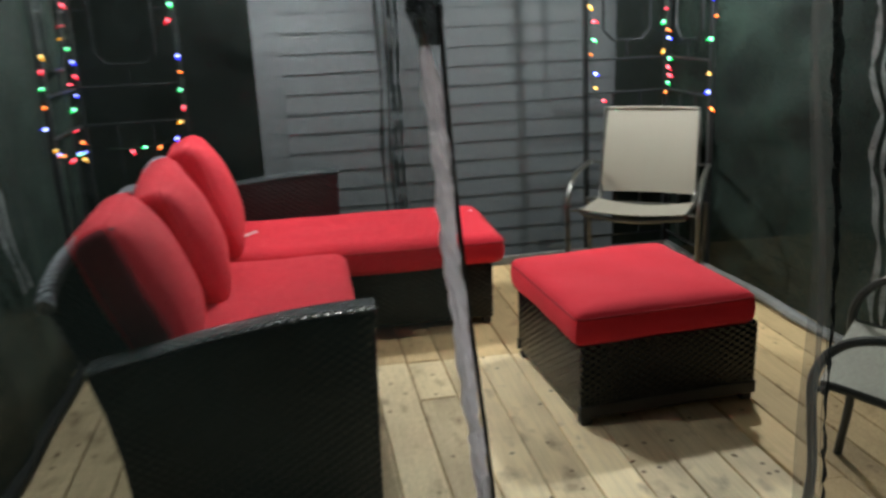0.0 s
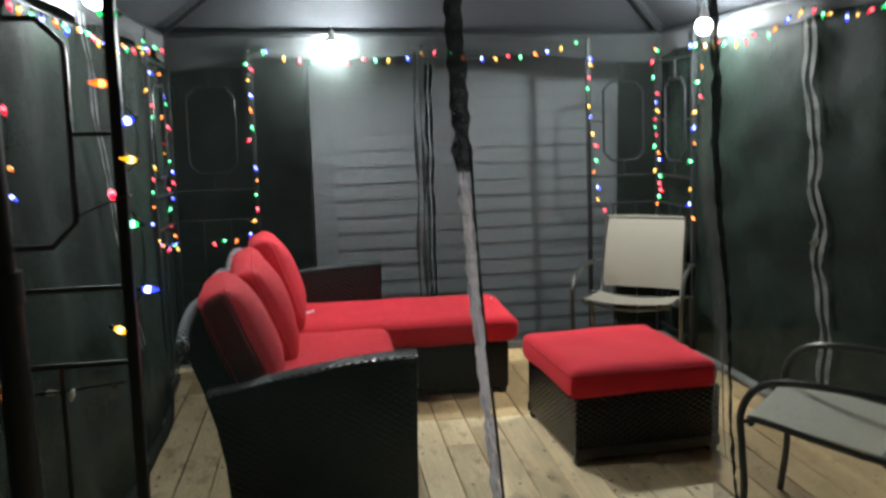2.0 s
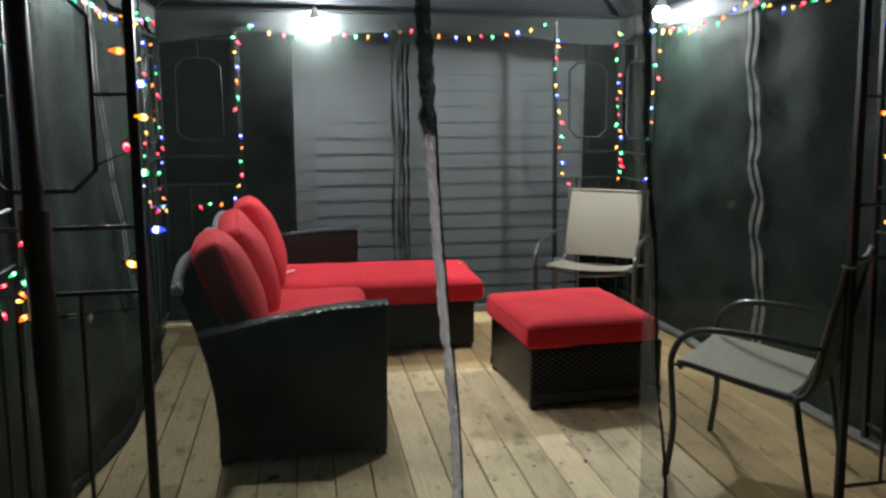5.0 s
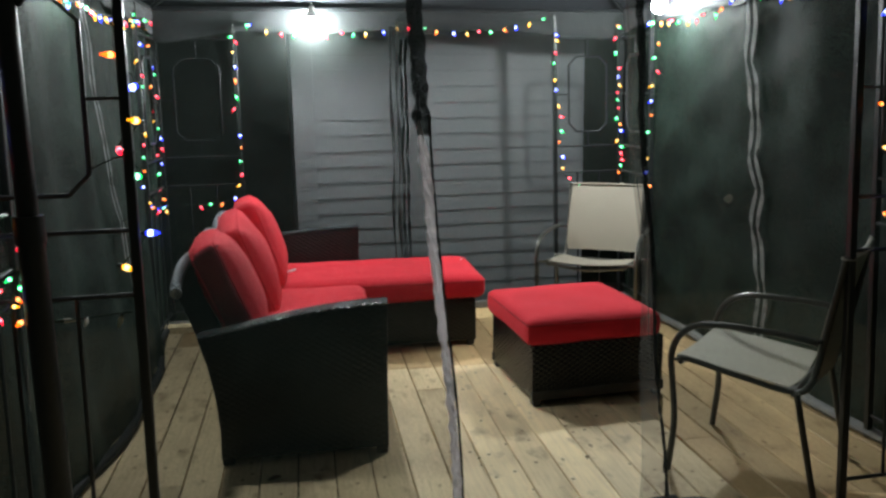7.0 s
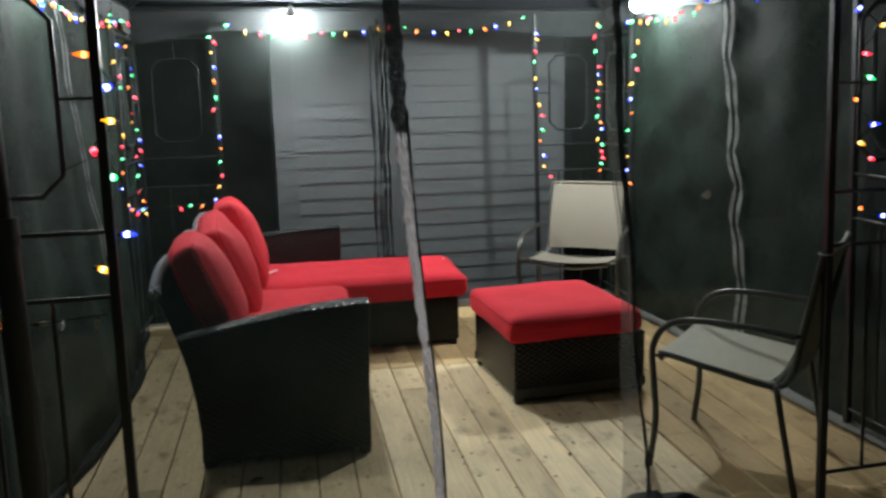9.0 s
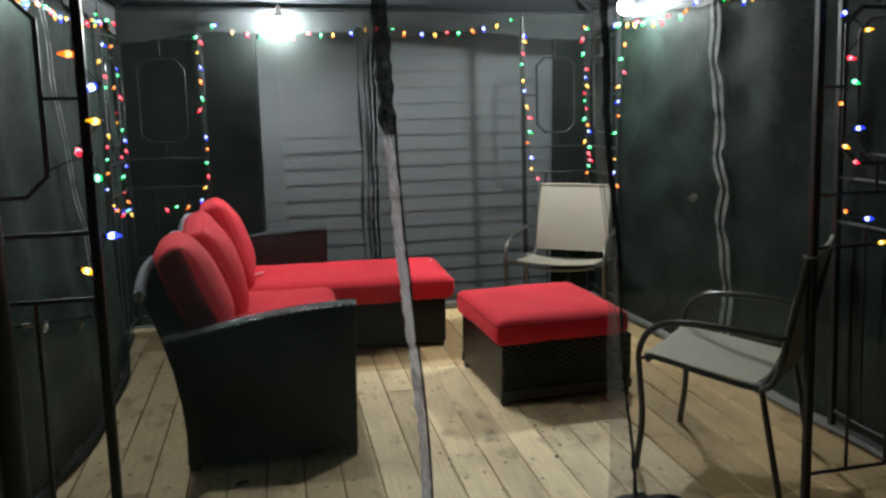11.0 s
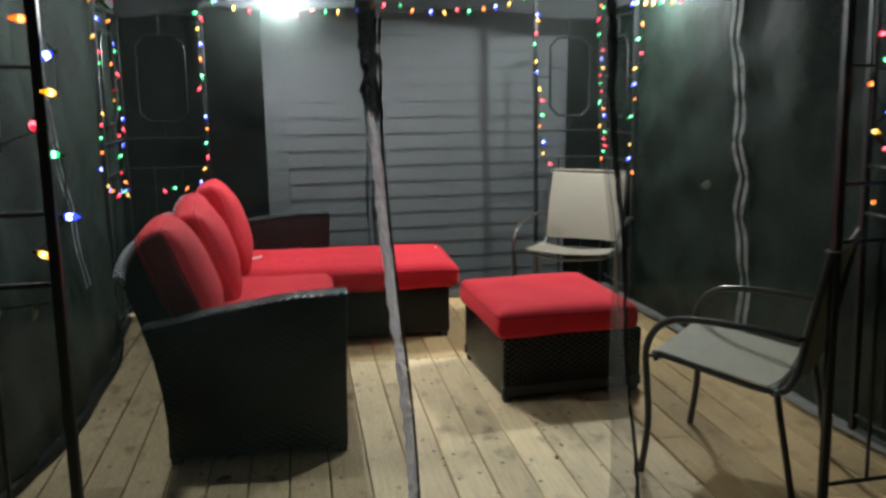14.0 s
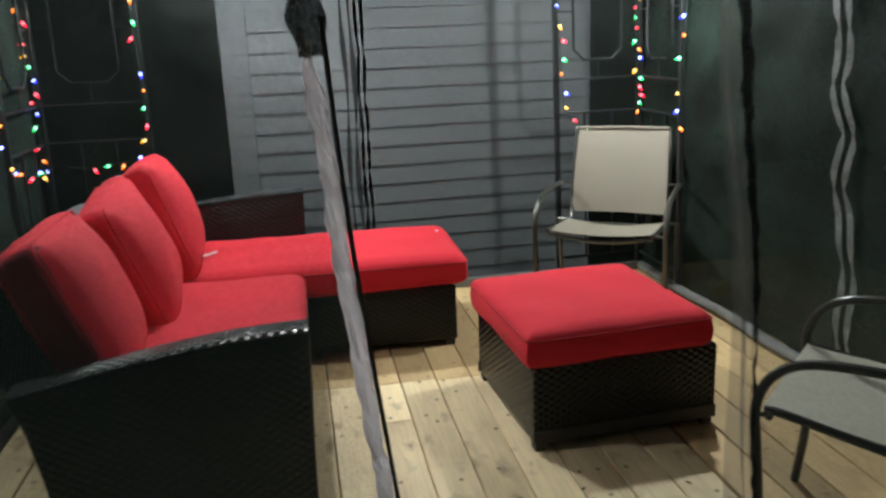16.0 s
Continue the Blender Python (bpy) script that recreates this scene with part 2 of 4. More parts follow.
GRASS = material("dark_lawn", (0.03, 0.045, 0.02), 0.9, bump=0.8, scale=40, vary=0.4)
WIRE = material("green_light_wire", (0.01, 0.03, 0.015), 0.5)
PAPER = material("white_care_label", (0.8, 0.8, 0.8), 0.6, vary=0.04)
LEAF = material("dry_brown_leaf", (0.16, 0.09, 0.04), 0.8, bump=0.4, scale=60, vary=0.4)
LEAF_PALE = material("pale_dry_leaf", (0.45, 0.45, 0.40), 0.8, bump=0.4, scale=60, vary=0.3)
LUMBER = material("raw_pine_lumber", (0.58, 0.46, 0.27), 0.7, bump=0.3, scale=25, vary=0.2)
SOCKET = material("white_lamp_socket", (0.82, 0.82, 0.80), 0.4, vary=0.04)
WHITE_GLOW = []
for watts in BULB_WATTS:
    m = bpy.data.materials.new("white_led_globe")
    m.use_nodes = True
    em = m.node_tree.nodes.new("ShaderNodeEmission")
    em.inputs["Color"].default_value = (*LAMP_TINT, 1)
    em.inputs["Strength"].default_value = watts / (4 * math.pi ** 2 * GLOBE ** 2)
    m.node_tree.links.new(em.outputs[0], m.node_tree.nodes["Material Output"].inputs["Surface"])
    WHITE_GLOW.append(m)
GLOW = {
    "red": glowing("red_led", (1.0, 0.012, 0.04), 3.6),
    "green": glowing("green_led", (0.012, 0.9, 0.16), 2.6),
    "blue": glowing("blue_led", (0.014, 0.028, 1.0), 6.0),
    "orange": glowing("orange_led", (1.0, 0.13, 0.006), 3.2),
    "yellow": glowing("yellow_led", (1.0, 0.40, 0.01), 2.4),
    "dead": material("unlit_frosted_led", (0.5, 0.48, 0.36), 0.3),
}
# the hot middle of each bulb, where the light source shows through the frosted plastic
CORE = {
    "red": glowing("red_led_core", (1.0, 0.14, 0.18), 5.0),
    "green": glowing("green_led_core", (0.26, 1.0, 0.56), 6.0),
    "blue": glowing("blue_led_core", (0.34, 0.42, 1.0), 9.0),
    "orange": glowing("orange_led_core", (1.0, 0.36, 0.10), 4.5),
    "yellow": glowing("yellow_led_core", (1.0, 0.66, 0.22), 4.0),
}


# ---- mesh helpers ----
def part(name, bm, mat, parent=None, label="", smooth=True):
    me = bpy.data.meshes.new(name)
    bm.normal_update()
    bm.to_mesh(me)
    bm.free()
    for m in mat if isinstance(mat, (list, tuple)) else [mat]:
        me.materials.append(m)
    if smooth:
        me.shade_smooth()
        me.set_sharp_from_angle(angle=radians(40))
    ob = new(name, me)
    ob.parent = parent
    if label:
        ob["label"] = label
    return ob


def empty(name, label, category, group="", at=None, kind=""):
    ob = new(name)
    ob.empty_display_size = 0.1
    if at is not None:
        ob.matrix_basis = at
    return tagged(ob, label, category, group, kind)


def box(x0, x1, y0, y1, z0, z1, bevel=0.0, seg=2):
    bm = bmesh.new()
    bmesh.ops.create_cube(bm, size=1)
    bmesh.ops.scale(bm, vec=(x1 - x0, y1 - y0, z1 - z0), verts=bm.verts)
    bmesh.ops.translate(bm, vec=((x0 + x1) / 2, (y0 + y1) / 2, (z0 + z1) / 2), verts=bm.verts)
    if bevel:
        bmesh.ops.bevel(bm, geom=bm.edges[:], offset=bevel, segments=seg, affect="EDGES", profile=0.5)
    return bm


def smooth_line(pts, n=8):
    """Catmull-Rom through the points."""
    p = [Vector(q) for q in pts]
    out = []
    for i in range(len(p) - 1):
        a = p[i - 1] if i else p[i] * 2 - p[i + 1]
        d = p[i + 2] if i + 2 < len(p) else p[i + 1] * 2 - p[i]
        for k in range(n):
            t = k / n
            out.append(0.5 * ((2 * p[i]) + (p[i + 1] - a) * t + (2 * a - 5 * p[i] + 4 * p[i + 1] - d) * t * t
                              + (3 * p[i] - a - 3 * p[i + 1] + d) * t ** 3))
    out.append(p[-1])
    return out


def tube(pts, r, sides=8, bm=None, flat=1.0, closed=False):
    """A round tube along a line; flat squeezes it across."""
    bm = bm or bmesh.new()
    p = [Vector(q) for q in pts]
    n = len(p)
    rings = []
    up = Vector((0, 0, 1))
    side = None
    for i in range(n):
        if closed:
            d = (p[(i + 1) % n] - p[i - 1]).normalized()
        else:
            d = (p[min(i + 1, n - 1)] - p[max(i - 1, 0)]).normalized()
        if side is None:
            side = d.cross(up)
            if side.length < 0.05:
                side = d.cross(Vector((1, 0, 0)))
        side = (side - d * side.dot(d)).normalized()
        v = d.cross(side)
        rings.append([bm.verts.new(p[i] + side * (r * flat * math.cos(a)) + v * (r * math.sin(a)))
                      for a in (2 * math.pi * k / sides for k in range(sides))])
    for i in range(n if closed else n - 1):
        a, b = rings[i], rings[(i + 1) % n]
        for k in range(sides):
            bm.faces.new((a[k], a[(k + 1) % sides], b[(k + 1) % sides], b[k]))
    if not closed:
        bm.faces.new(rings[0][::-1])
        bm.faces.new(rings[-1])
    return bm


def sheet(f, nu, nv, thick=0.0):
    """A cloth sheet from f(u, v), u and v from 0 to 1, given thickness along its own normals."""
    bm = bmesh.new()
    g = [[bm.verts.new(f(i / nu, j / nv)) for j in range(nv + 1)] for i in range(nu + 1)]
    for i in range(nu):
        for j in range(nv):
            bm.faces.new((g[i][j], g[i + 1][j], g[i + 1][j + 1], g[i][j + 1]))
    if thick:
        bm.normal_update()
        bmesh.ops.solidify(bm, geom=bm.faces[:], thickness=thick)
    return bm


def prism(outline, y0, y1, bevel=0.0):
    """An outline in x and z, drawn out along y."""
    bm = bmesh.new()
    a = [bm.verts.new((x, y0, z)) for x, z in outline]
    b = [bm.verts.new((x, y1, z)) for x, z in outline]
    n = len(a)
    bm.faces.new(a)
    bm.faces.new(b[::-1])
    for i in range(n):
        bm.faces.new((a[i], b[i], b[(i + 1) % n], a[(i + 1) % n]))
    bmesh.ops.recalc_face_normals(bm, faces=bm.faces[:])
    if bevel:
        bmesh.ops.bevel(bm, geom=[e for e in bm.edges if abs(e.verts[0].co.y - e.verts[1].co.y) < 1e-6],
                        offset=bevel, segments=2, affect="EDGES", profile=0.5)
    return bm


def cushion(w, d, h, crown=0.02, seed=0, r=0.035, nx=18, ny=18, nz=6, power=4, slack=0.007):
    """A stuffed box cushion w x d x h, its underside's middle at the origin, with soft corners, a crowned top and slack cloth."""
    bm = bmesh.new()
    seen = {}

    def vert(u, v, s):
        key = (round(u, 5), round(v, 5), round(s, 5))
        if key not in seen:
            x, y, z = (u - 0.5) * w, (v - 0.5) * d, (s - 0.5) * h
            q = Vector((x, y, z))
            inner = Vector((max(-w / 2 + r, min(w / 2 - r, x)), max(-d / 2 + r, min(d / 2 - r, y)), max(-h / 2 + r, min(h / 2 - r, z))))
            e = q - inner
            if e.length > 1e-6:
                q = inner + e.normalized() * r
            k = (1 - abs(2 * u - 1) ** power) * (1 - abs(2 * v - 1) ** power)
            q.z += crown * k * (1 if s > 0.5 else -0.15) * abs(2 * s - 1)
            bulge = 0.012 * (1 - (2 * s - 1) ** 2)
            q.x += bulge * (2 * u - 1)
            q.y += bulge * (2 * v - 1)
            q += slack * noise.noise_vector(Vector((x * 5 + seed * 3.1, y * 5 - seed, z * 5)))
            q.z += h / 2
            seen[key] = bm.verts.new(q)
        return seen[key]

    def face(fn, a, b):
        for i in range(a):
            for j in range(b):
                bm.faces.new((fn(i / a, j / b), fn((i + 1) / a, j / b), fn((i + 1) / a, (j + 1) / b), fn(i / a, (j + 1) / b)))

    face(lambda u, v: vert(u, v, 1.0), nx, ny)
    face(lambda u, v: vert(v, u, 0.0), ny, nx)
    face(lambda u, s: vert(u, 0.0, s), nx, nz)
    face(lambda u, s: vert(1 - u, 1.0, s), nx, nz)
    face(lambda v, s: vert(0.0, 1 - v, s), ny, nz)
    face(lambda v, s: vert(1.0, v, s), ny, nz)
    return bm


def welt(w, d, z, rad=0.004, r=0.04):
    """The corded seam round a cushion."""
    pts = []
    for cx, cy, a0 in ((1, 1, 0), (-1, 1, 90), (-1, -1, 180), (1, -1, 270)):
        for k in range(5):
            a = radians(a0 + k * 22.5)
            pts.append((cx * (w / 2 - r) + r * math.cos(a), cy * (d / 2 - r) + r * math.sin(a), z))
    return tube(pts, rad, 6, closed=True)


# ---- ground and deck ----
ground = part("ground", box(-60, 60, -60, 60, -0.5, -0.36), GRASS, None, smooth=False)
tagged(ground, "dark lawn around the raised deck at night", "ground", kind="structure")
# unseen dark screen added to block the sky glow at the horizon
horizon_screen = part("wall_yard", box(-24, 24, 9.0, 9.2, -0.36, 7.5), GRASS, None, smooth=False)
tagged(horizon_screen, "plain dark screen added beyond the yard to hide the horizon glow", "wall", kind="structure")
# ---- gazebo frame ----
X0, X1, Y0, Y1 = -1.37, 1.735, 1.20, 4.20
TOP = 1.97
PEAK = Vector((0.18, 2.70, 2.80))
# the four corner posts: the frame stands slightly out of square
FL, FR, RR, RL = Vector((-1.455, Y0, 0)), Vector((1.715, Y0, 0)), Vector((1.77, Y1, 0)), Vector((-1.285, Y1, 0))
PANEL = 0.48


def left_x(y):
    return FL.x + (RL.x - FL.x) * (y - Y0) / (Y1 - Y0)


def lean(p):
    """The posts stand a little out of plumb: their tops lean in, more on the right."""
    k = (0.0125 + 0.0245 * p.x) * (1.0 if p.y < 2.7 else 0.45)
    return Vector((p.x - k * (min(p.z, 1.9) - 1.05), p.y, p.z))


gazebo = empty("gazebo", "black steel gazebo frame with octagon corner panels standing on the deck", "gazebo")


def post(p, r=0.013, top=TOP):
    return part("post", box(p.x - r, p.x + r, p.y - r, p.y + r, 0.0, top, 0.003, 1), STEEL, gazebo)


def corner(c, a, b):
    """Two panels that meet in a corner post: each with a chamfered octagon, rails and balusters."""
    post(c, 0.018)
    W = PANEL
    for d in ((a - c).normalized(), (b - c).normalized()):
        def P(u, z):
            return (c.x + d.x * u, c.y + d.y * u, z)
        post(Vector(P(W, 0)), 0.013)
        for z in (1.81, 1.090, 0.912, 0.10):
            part("rail", tube([P(0.016, z), P(W - 0.011, z)], 0.007, 6), STEEL, gazebo)
        o0, o1, zt, zb, ch = W / 2 - 0.138, W / 2 + 0.138, 1.69, 1.19, 0.055
        ring = [P(o0, zt - ch), P(o0 + ch, zt), P(o1 - ch, zt), P(o1, zt - ch), P(o1, zb + ch), P(o1 - ch, zb), P(o0 + ch, zb), P(o0, zb + ch)]
        part("octagon", tube(ring, 0.0075, 6, closed=True), STEEL, gazebo)
        part("connector", tube([P(W / 2, 1.81), P(W / 2, zt)], 0.005, 6), STEEL, gazebo)
        part("connector", tube([P(W / 2, zb), P(W / 2, 1.090)], 0.005, 6), STEEL, gazebo)
        part("connector", tube([P(0.016, 1.44), P(o0, 1.44)], 0.005, 6), STEEL, gazebo)
        part("connector", tube([P(o1, 1.44), P(W - 0.011, 1.44)], 0.005, 6), STEEL, gazebo)
        for k in (1, 2):
            part("baluster", tube([P(W * k / 3, 0.10), P(W * k / 3, 0.912)], 0.006, 6), STEEL, gazebo)


RING = [FL, FR, RR, RL]
for i, c in enumerate(RING):
    corner(c, RING[i - 1], RING[(i + 1) % 4])
for piece in gazebo.children:
    for v in piece.data.vertices:
        v.co = lean(v.co)
for i, c in enumerate(RING):
    d = (RING[(i + 1) % 4] - c).normalized() * 0.02
    up = Vector((0, 0, TOP + 0.015))
    part("beam", tube([c + d + up, RING[(i + 1) % 4] - d + up], 0.016, 6), STEEL, gazebo)
    part("rafter", tube([c + up, PEAK + Vector((0, 0, -0.015))], 0.013, 6), STEEL, gazebo)

# canopy: four sloping cloth faces, each a little slack
canopy = empty("canopy", "grey cloth hip canopy stretched over the gazebo rafters", "canopy")
EAVE = 0.10
cs = [FL + Vector((-EAVE, -EAVE, TOP)), FR + Vector((EAVE, -EAVE, TOP)), RR + Vector((EAVE, EAVE, TOP)), RL + Vector((-EAVE, EAVE, TOP))]
for i in range(4):
    a, b = cs[i], cs[(i + 1) % 4]

    def slope(u, v, a=a, b=b):
        p = a.lerp(b, u).lerp(PEAK, v)
        w = math.sin(math.pi * u) * math.sin(math.pi * min(v, 1))
        p.z += 0.035 - 0.05 * w + 0.012 * noise.noise(p * 3.0) * min(1, 6 * (1 - v))
        return p
    part("canopy_face", sheet(slope, 24, 14), CANOPY, canopy)


def valance_side(p0, p1, inward, depth, seed):
    """The hanging cloth edge below a beam, deeper at the corners, with soft folds."""
    a, b = Vector(p0), Vector(p1)

    def f(u, v):
        p = a.lerp(b, u)
        edge = abs(2 * u - 1)
        drop = depth * (0.8 + 0.35 * max(0, edge - 0.62) / 0.38) + 0.012 * math.sin(u * 23 + seed)
        p.z = TOP + 0.005 - v * drop
        p += Vector(inward) * (0.012 + 0.016 * v * math.sin(u * 41 + seed) + 0.02 * noise.noise(Vector((u * 9, v * 2, seed))))
        return p
    return part("valance", sheet(f, 60, 6), VALANCE, canopy, "pale grey hanging valance")


valance_side(RL, RR, (0, -1, 0), 0.16, 1)
valance_side(FR, RR, (-1, 0, 0), 0.12, 2)
valance_side(FL, RL, (1, 0, 0), 0.12, 3)


# ---- netting ----
def net(name, label, f, nu, nv, mat):
    thing = part(name, sheet(f, nu, nv), mat)
    return tagged(thing, label, "netting")


def wob(a, b, s):
    return noise.noise(Vector((a, b, s)))


back_net = net("net_curtain", "black mesh curtain closed across the gazebo, house siding behind",
               lambda u, v: Vector((RL.x - 0.05 + u * (X1 - RL.x + 0.10), Y1 - 0.030 + 0.004 * math.sin(u * 60) * (1 - v) + 0.010 * wob(u * 8, v * 3, 1), v * TOP)), 120, 24, NET_BACK)
right_net = net("net_curtain", "dark green mesh curtain closed along the gazebo, gently folded",
                lambda u, v: Vector((X1 + 0.055 - 0.05 * (v - 0.5) + 0.010 * math.sin(u * 34) * v + 0.026 * wob(u * 6, v * 3, 2) + 0.022 * wob(u * 9 + v * 7, v * 5 - u * 4, 12), Y0 + u * (Y1 - Y0 + 0.02), 0.02 + v * (TOP - 0.02))), 90, 30, NET_SIDE)
left_net = net("net_curtain", "dark mesh curtain closed along the gazebo, hanging in folds",
               lambda u, v: Vector((left_x(Y0 + u * (Y1 - Y0)) - 0.03 + (0.15 * math.sin(math.pi * min(u, 1.0)) ** 1.3 - 0.025 if u < 1 else -0.025) * (1 - v) ** 2 - 0.014 * math.sin(u * 38) - 0.03 * wob(u * 6, v * 3, 3), Y0 + u * (Y1 - Y0 + 0.02), 0.02 + v * (TOP - 0.02))), 90, 30, NET_SIDE)


def edge_left(v):
    """The free edge of the front-left curtain from floor (0) to beam (1)."""
    z = 0.004 + v * (TOP - 0.004)
    return Vector((-0.215 + 0.19 * (1 - v) ** 1.35 - 0.03 * (1 - v) ** 4 + 0.006 * math.sin(v * 9), 1.215 + 0.17 * (1 - v) ** 2, z))


def edge_right(v):
    z = 0.004 + v * (TOP - 0.004)
    return Vector((0.447 + 0.232 * (1 - v) ** 1.35 + 0.006 * math.sin(v * 17), 1.205 + 0.12 * (1 - v) ** 2, z))


def front_left(u, v):
    e = edge_left(v)
    a = Vector((FL.x + 0.02, Y0 + 0.03, e.z))
    p = a.lerp(e, u)
    p.y += 0.016 * math.sin(u * 26) * u * (1 - u) * 4 + 0.03 * wob(u * 5, v * 2, 4) * (1 - u)
    return p


def front_right(u, v):
    e = edge_right(v)
    a = Vector((FR.x + 0.03, Y0 + 0.03, e.z))
    p = e.lerp(a, u)
    p.y += 0.02 * math.sin(u * 22) * u * (1 - u) * 4 + 0.03 * wob(u * 5, v * 2, 5) * u
    return p


front_net_left = net("net_curtain", "sheer black mesh curtain half drawn across the gazebo entrance", front_left, 60, 24, NET_FRONT)
front_net_right = net("net_curtain", "sheer black mesh curtain pulled aside, pooling on the deck", front_right, 60, 24, NET_FRONT)


def ribbon(name, centre, width, v0, v1, turn, mat, parent, label="", n=70, seed=0, slant=0.0, ahead=0.0):
    """A cloth ribbon along an edge; turn(v) is its angle about the upright in degrees."""
    def f(u, s):
        v = v0 + (v1 - slant * s - v0) * u
        c = centre(v)
        a = radians(turn(v))
        w = width * (s - 0.5) * (0.90 + 0.45 * wob(v * 48, s, seed + 9)) + 0.0035 * wob(v * 30, 0.5, seed + 6)
        k = 0.006 * math.sin(v * 75 + s * 3 + seed) * wob(v * 8, s, seed + 4) * 1.6 + 0.015 * wob(v * 64, s * 2.5, seed)
        return c + Vector((math.cos(a) * w, math.sin(a) * w - 0.012 - ahead + k, 0))
    bm = sheet(f, n, 4)
    bmesh.ops.solidify(bm, geom=bm.faces[:], thickness=0.002)
    return part(name, bm, mat, parent, label)


ribbon("ribbon", edge_left, 0.032, 0.0, 0.70, lambda v: -8 + 18 * math.sin(v * 7), TRIM_GREY, front_net_left, "creased grey satin edging", n=260, seed=1, slant=0.055, ahead=0.006)
ribbon("ribbon", edge_left, 0.054, 0.672, 0.955, lambda v: 10 + 30 * (v - 0.7), NET_EDGE, front_net_left, "black woven edging", seed=2)
ribbon("ribbon", edge_left, 0.024, 0.95, 1.0, lambda v: 12, NET_EDGE, front_net_left, "black woven edging", seed=5, n=16)
part("cord", tube([edge_left(k / 40) + Vector((0.019, -0.014, 0)) for k in range(0, 29)], 0.004, 6), TRIM_BLACK, front_net_left)
ribbon("ribbon", edge_right, 0.028, 0.0, 1.0, lambda v: 20 + 25 * math.sin(v * 5), NET_EDGE, front_net_right, "black woven edging", seed=3)


def gather(u, v):
    """The pale turned-back hem that hangs beside the dark edging, widest on the deck."""
    e = edge_right(v)
    wide = 0.026 + 0.022 * v ** 3 + 0.10 * (1 - v) ** 5 + 0.005 * math.sin(v * 11)
    e.x -= (1 - u) * wide
    e.y += 0.010 + 0.016 * math.sin(u * 8 + v * 5) - 0.05 * (1 - v) ** 4
    return e


part("turned_hem", sheet(gather, 18, 40), NET_HEM, front_net_right, "pale grey translucent hem")
# the heap of cloth at the foot of the drawn curtain
heap = bmesh.new()
bmesh.ops.create_icosphere(heap, subdivisions=4, radius=1)
for v in heap.verts:
    n = noise.noise(v.co * 2.5)
    v.co = Vector((v.co.x * 0.15 * (1 + 0.35 * n), v.co.y * 0.10 * (1 + 0.3 * n), max(0.0, v.co.z) * 0.05 * (1 + 0.8 * n)))
bmesh.ops.translate(heap, vec=(0.70, 1.25, 0.002), verts=heap.verts)
part("cloth_heap", heap, TRIM_BLACK, front_net_right, "black cloth heaped on the deck")


def zip_tape(centre, axis, parent, seed, amp, mat=None, z0=0.05, z1=1.9, gap=0.042, width=0.022, kink=0.23):
    """Two ribbed zip tapes side by side that buckle into short, sharp kinks and fold edge-on between them."""
    for side in (-0.5, 0.5):
        def f(u, s, side=side):
            z = z0 + (z1 - z0) * u
            c = Vector(centre(z))
            k = z / kink + seed + 0.25 * math.sin(z * 5 + seed)
            saw = abs((k % 2) - 1) * 2 - 1
            wave = amp * (saw + 0.4 * math.sin(z * 23 + seed * 2))
            near = min(k % 1, 1 - k % 1)
            open_w = min(1.0, 0.30 + near * 3.2)
            w = side * gap * (0.75 + 0.25 * open_w) + wave + (s - 0.5) * width * open_w 
            return c + Vector(axis) * w
        bm = sheet(f, 150, 2)
        bmesh.ops.solidify(bm, geom=bm.faces[:], thickness=0.002)
        part("zip_tape", bm, mat or ZIP_WHITE, parent, "frayed zip tape")


zip_tape(lambda z: (X1 + 0.035 - 0.045 * (z / TOP - 0.5), 2.455 + 0.115 * z, z), (0, 1, 0), right_net, 1.0, 0.021, gap=0.062, width=0.034)
zip_tape(lambda z: (0.242, Y1 - 0.055, z), (1, 0, 0), back_net, 2.2, 0.004, mat=ZIP_GREY, z0=0.1, z1=1.80, gap=0.030, width=0.018)
zip_tape(lambda z: (left_x(2.65) + 0.022 + 0.13 * (1 - z / TOP) ** 2, 2.62 + 0.42 * (1 - z / TOP), z), (0, 1, 0), left_net, 0.4, 0.026, mat=ZIP_GREY, z0=0.5, gap=0.07, width=0.03)
for bx, bw, bz in ((0.160, 0.018, 1.80), (0.200, 0.020, 1.84)):
    part("back_band", sheet(lambda u, v: Vector((bx + bw * (u - 0.5) * (1 + 0.5 * math.sin(v * 21 + bx * 40)) + 0.006 * math.sin(v * 14), Y1 - 0.060, 0.08 + v * bz)), 3, 60, 0.002), NET_BAND, back_net)
for sx, y0, y1, owner in ((X1 + 0.048, Y0 + 0.1, Y1, right_net), (-0.0, Y0 + 0.1, Y1, left_net)):
    pts = [(sx + (0 if sx > 0 else 0.15 * abs(math.sin(math.pi * (0.033 + 0.967 * k / 16))) ** 1.3 - 0.045 + left_x(y0 + (y1 - y0) * k / 16)) + 0.012 * math.sin(k * 1.3), y0 + (y1 - y0) * k / 16, 0.022) for k in range(17)]
    part("weighted_hem", tube(pts, 0.02, 8, flat=1.5 if sx > 0 else 1.0), HEM_GREY if sx > 0 else TRIM_BLACK, owner, "weighted grey hem lying on the deck" if sx > 0 else "")

part("weighted_hem", box(RL.x - 0.03, X1 + 0.03, Y1 - 0.05, Y1 - 0.036, 0.002, 0.050, 0.004, 1), HEM_GREY, back_net, "grey weighted hem")

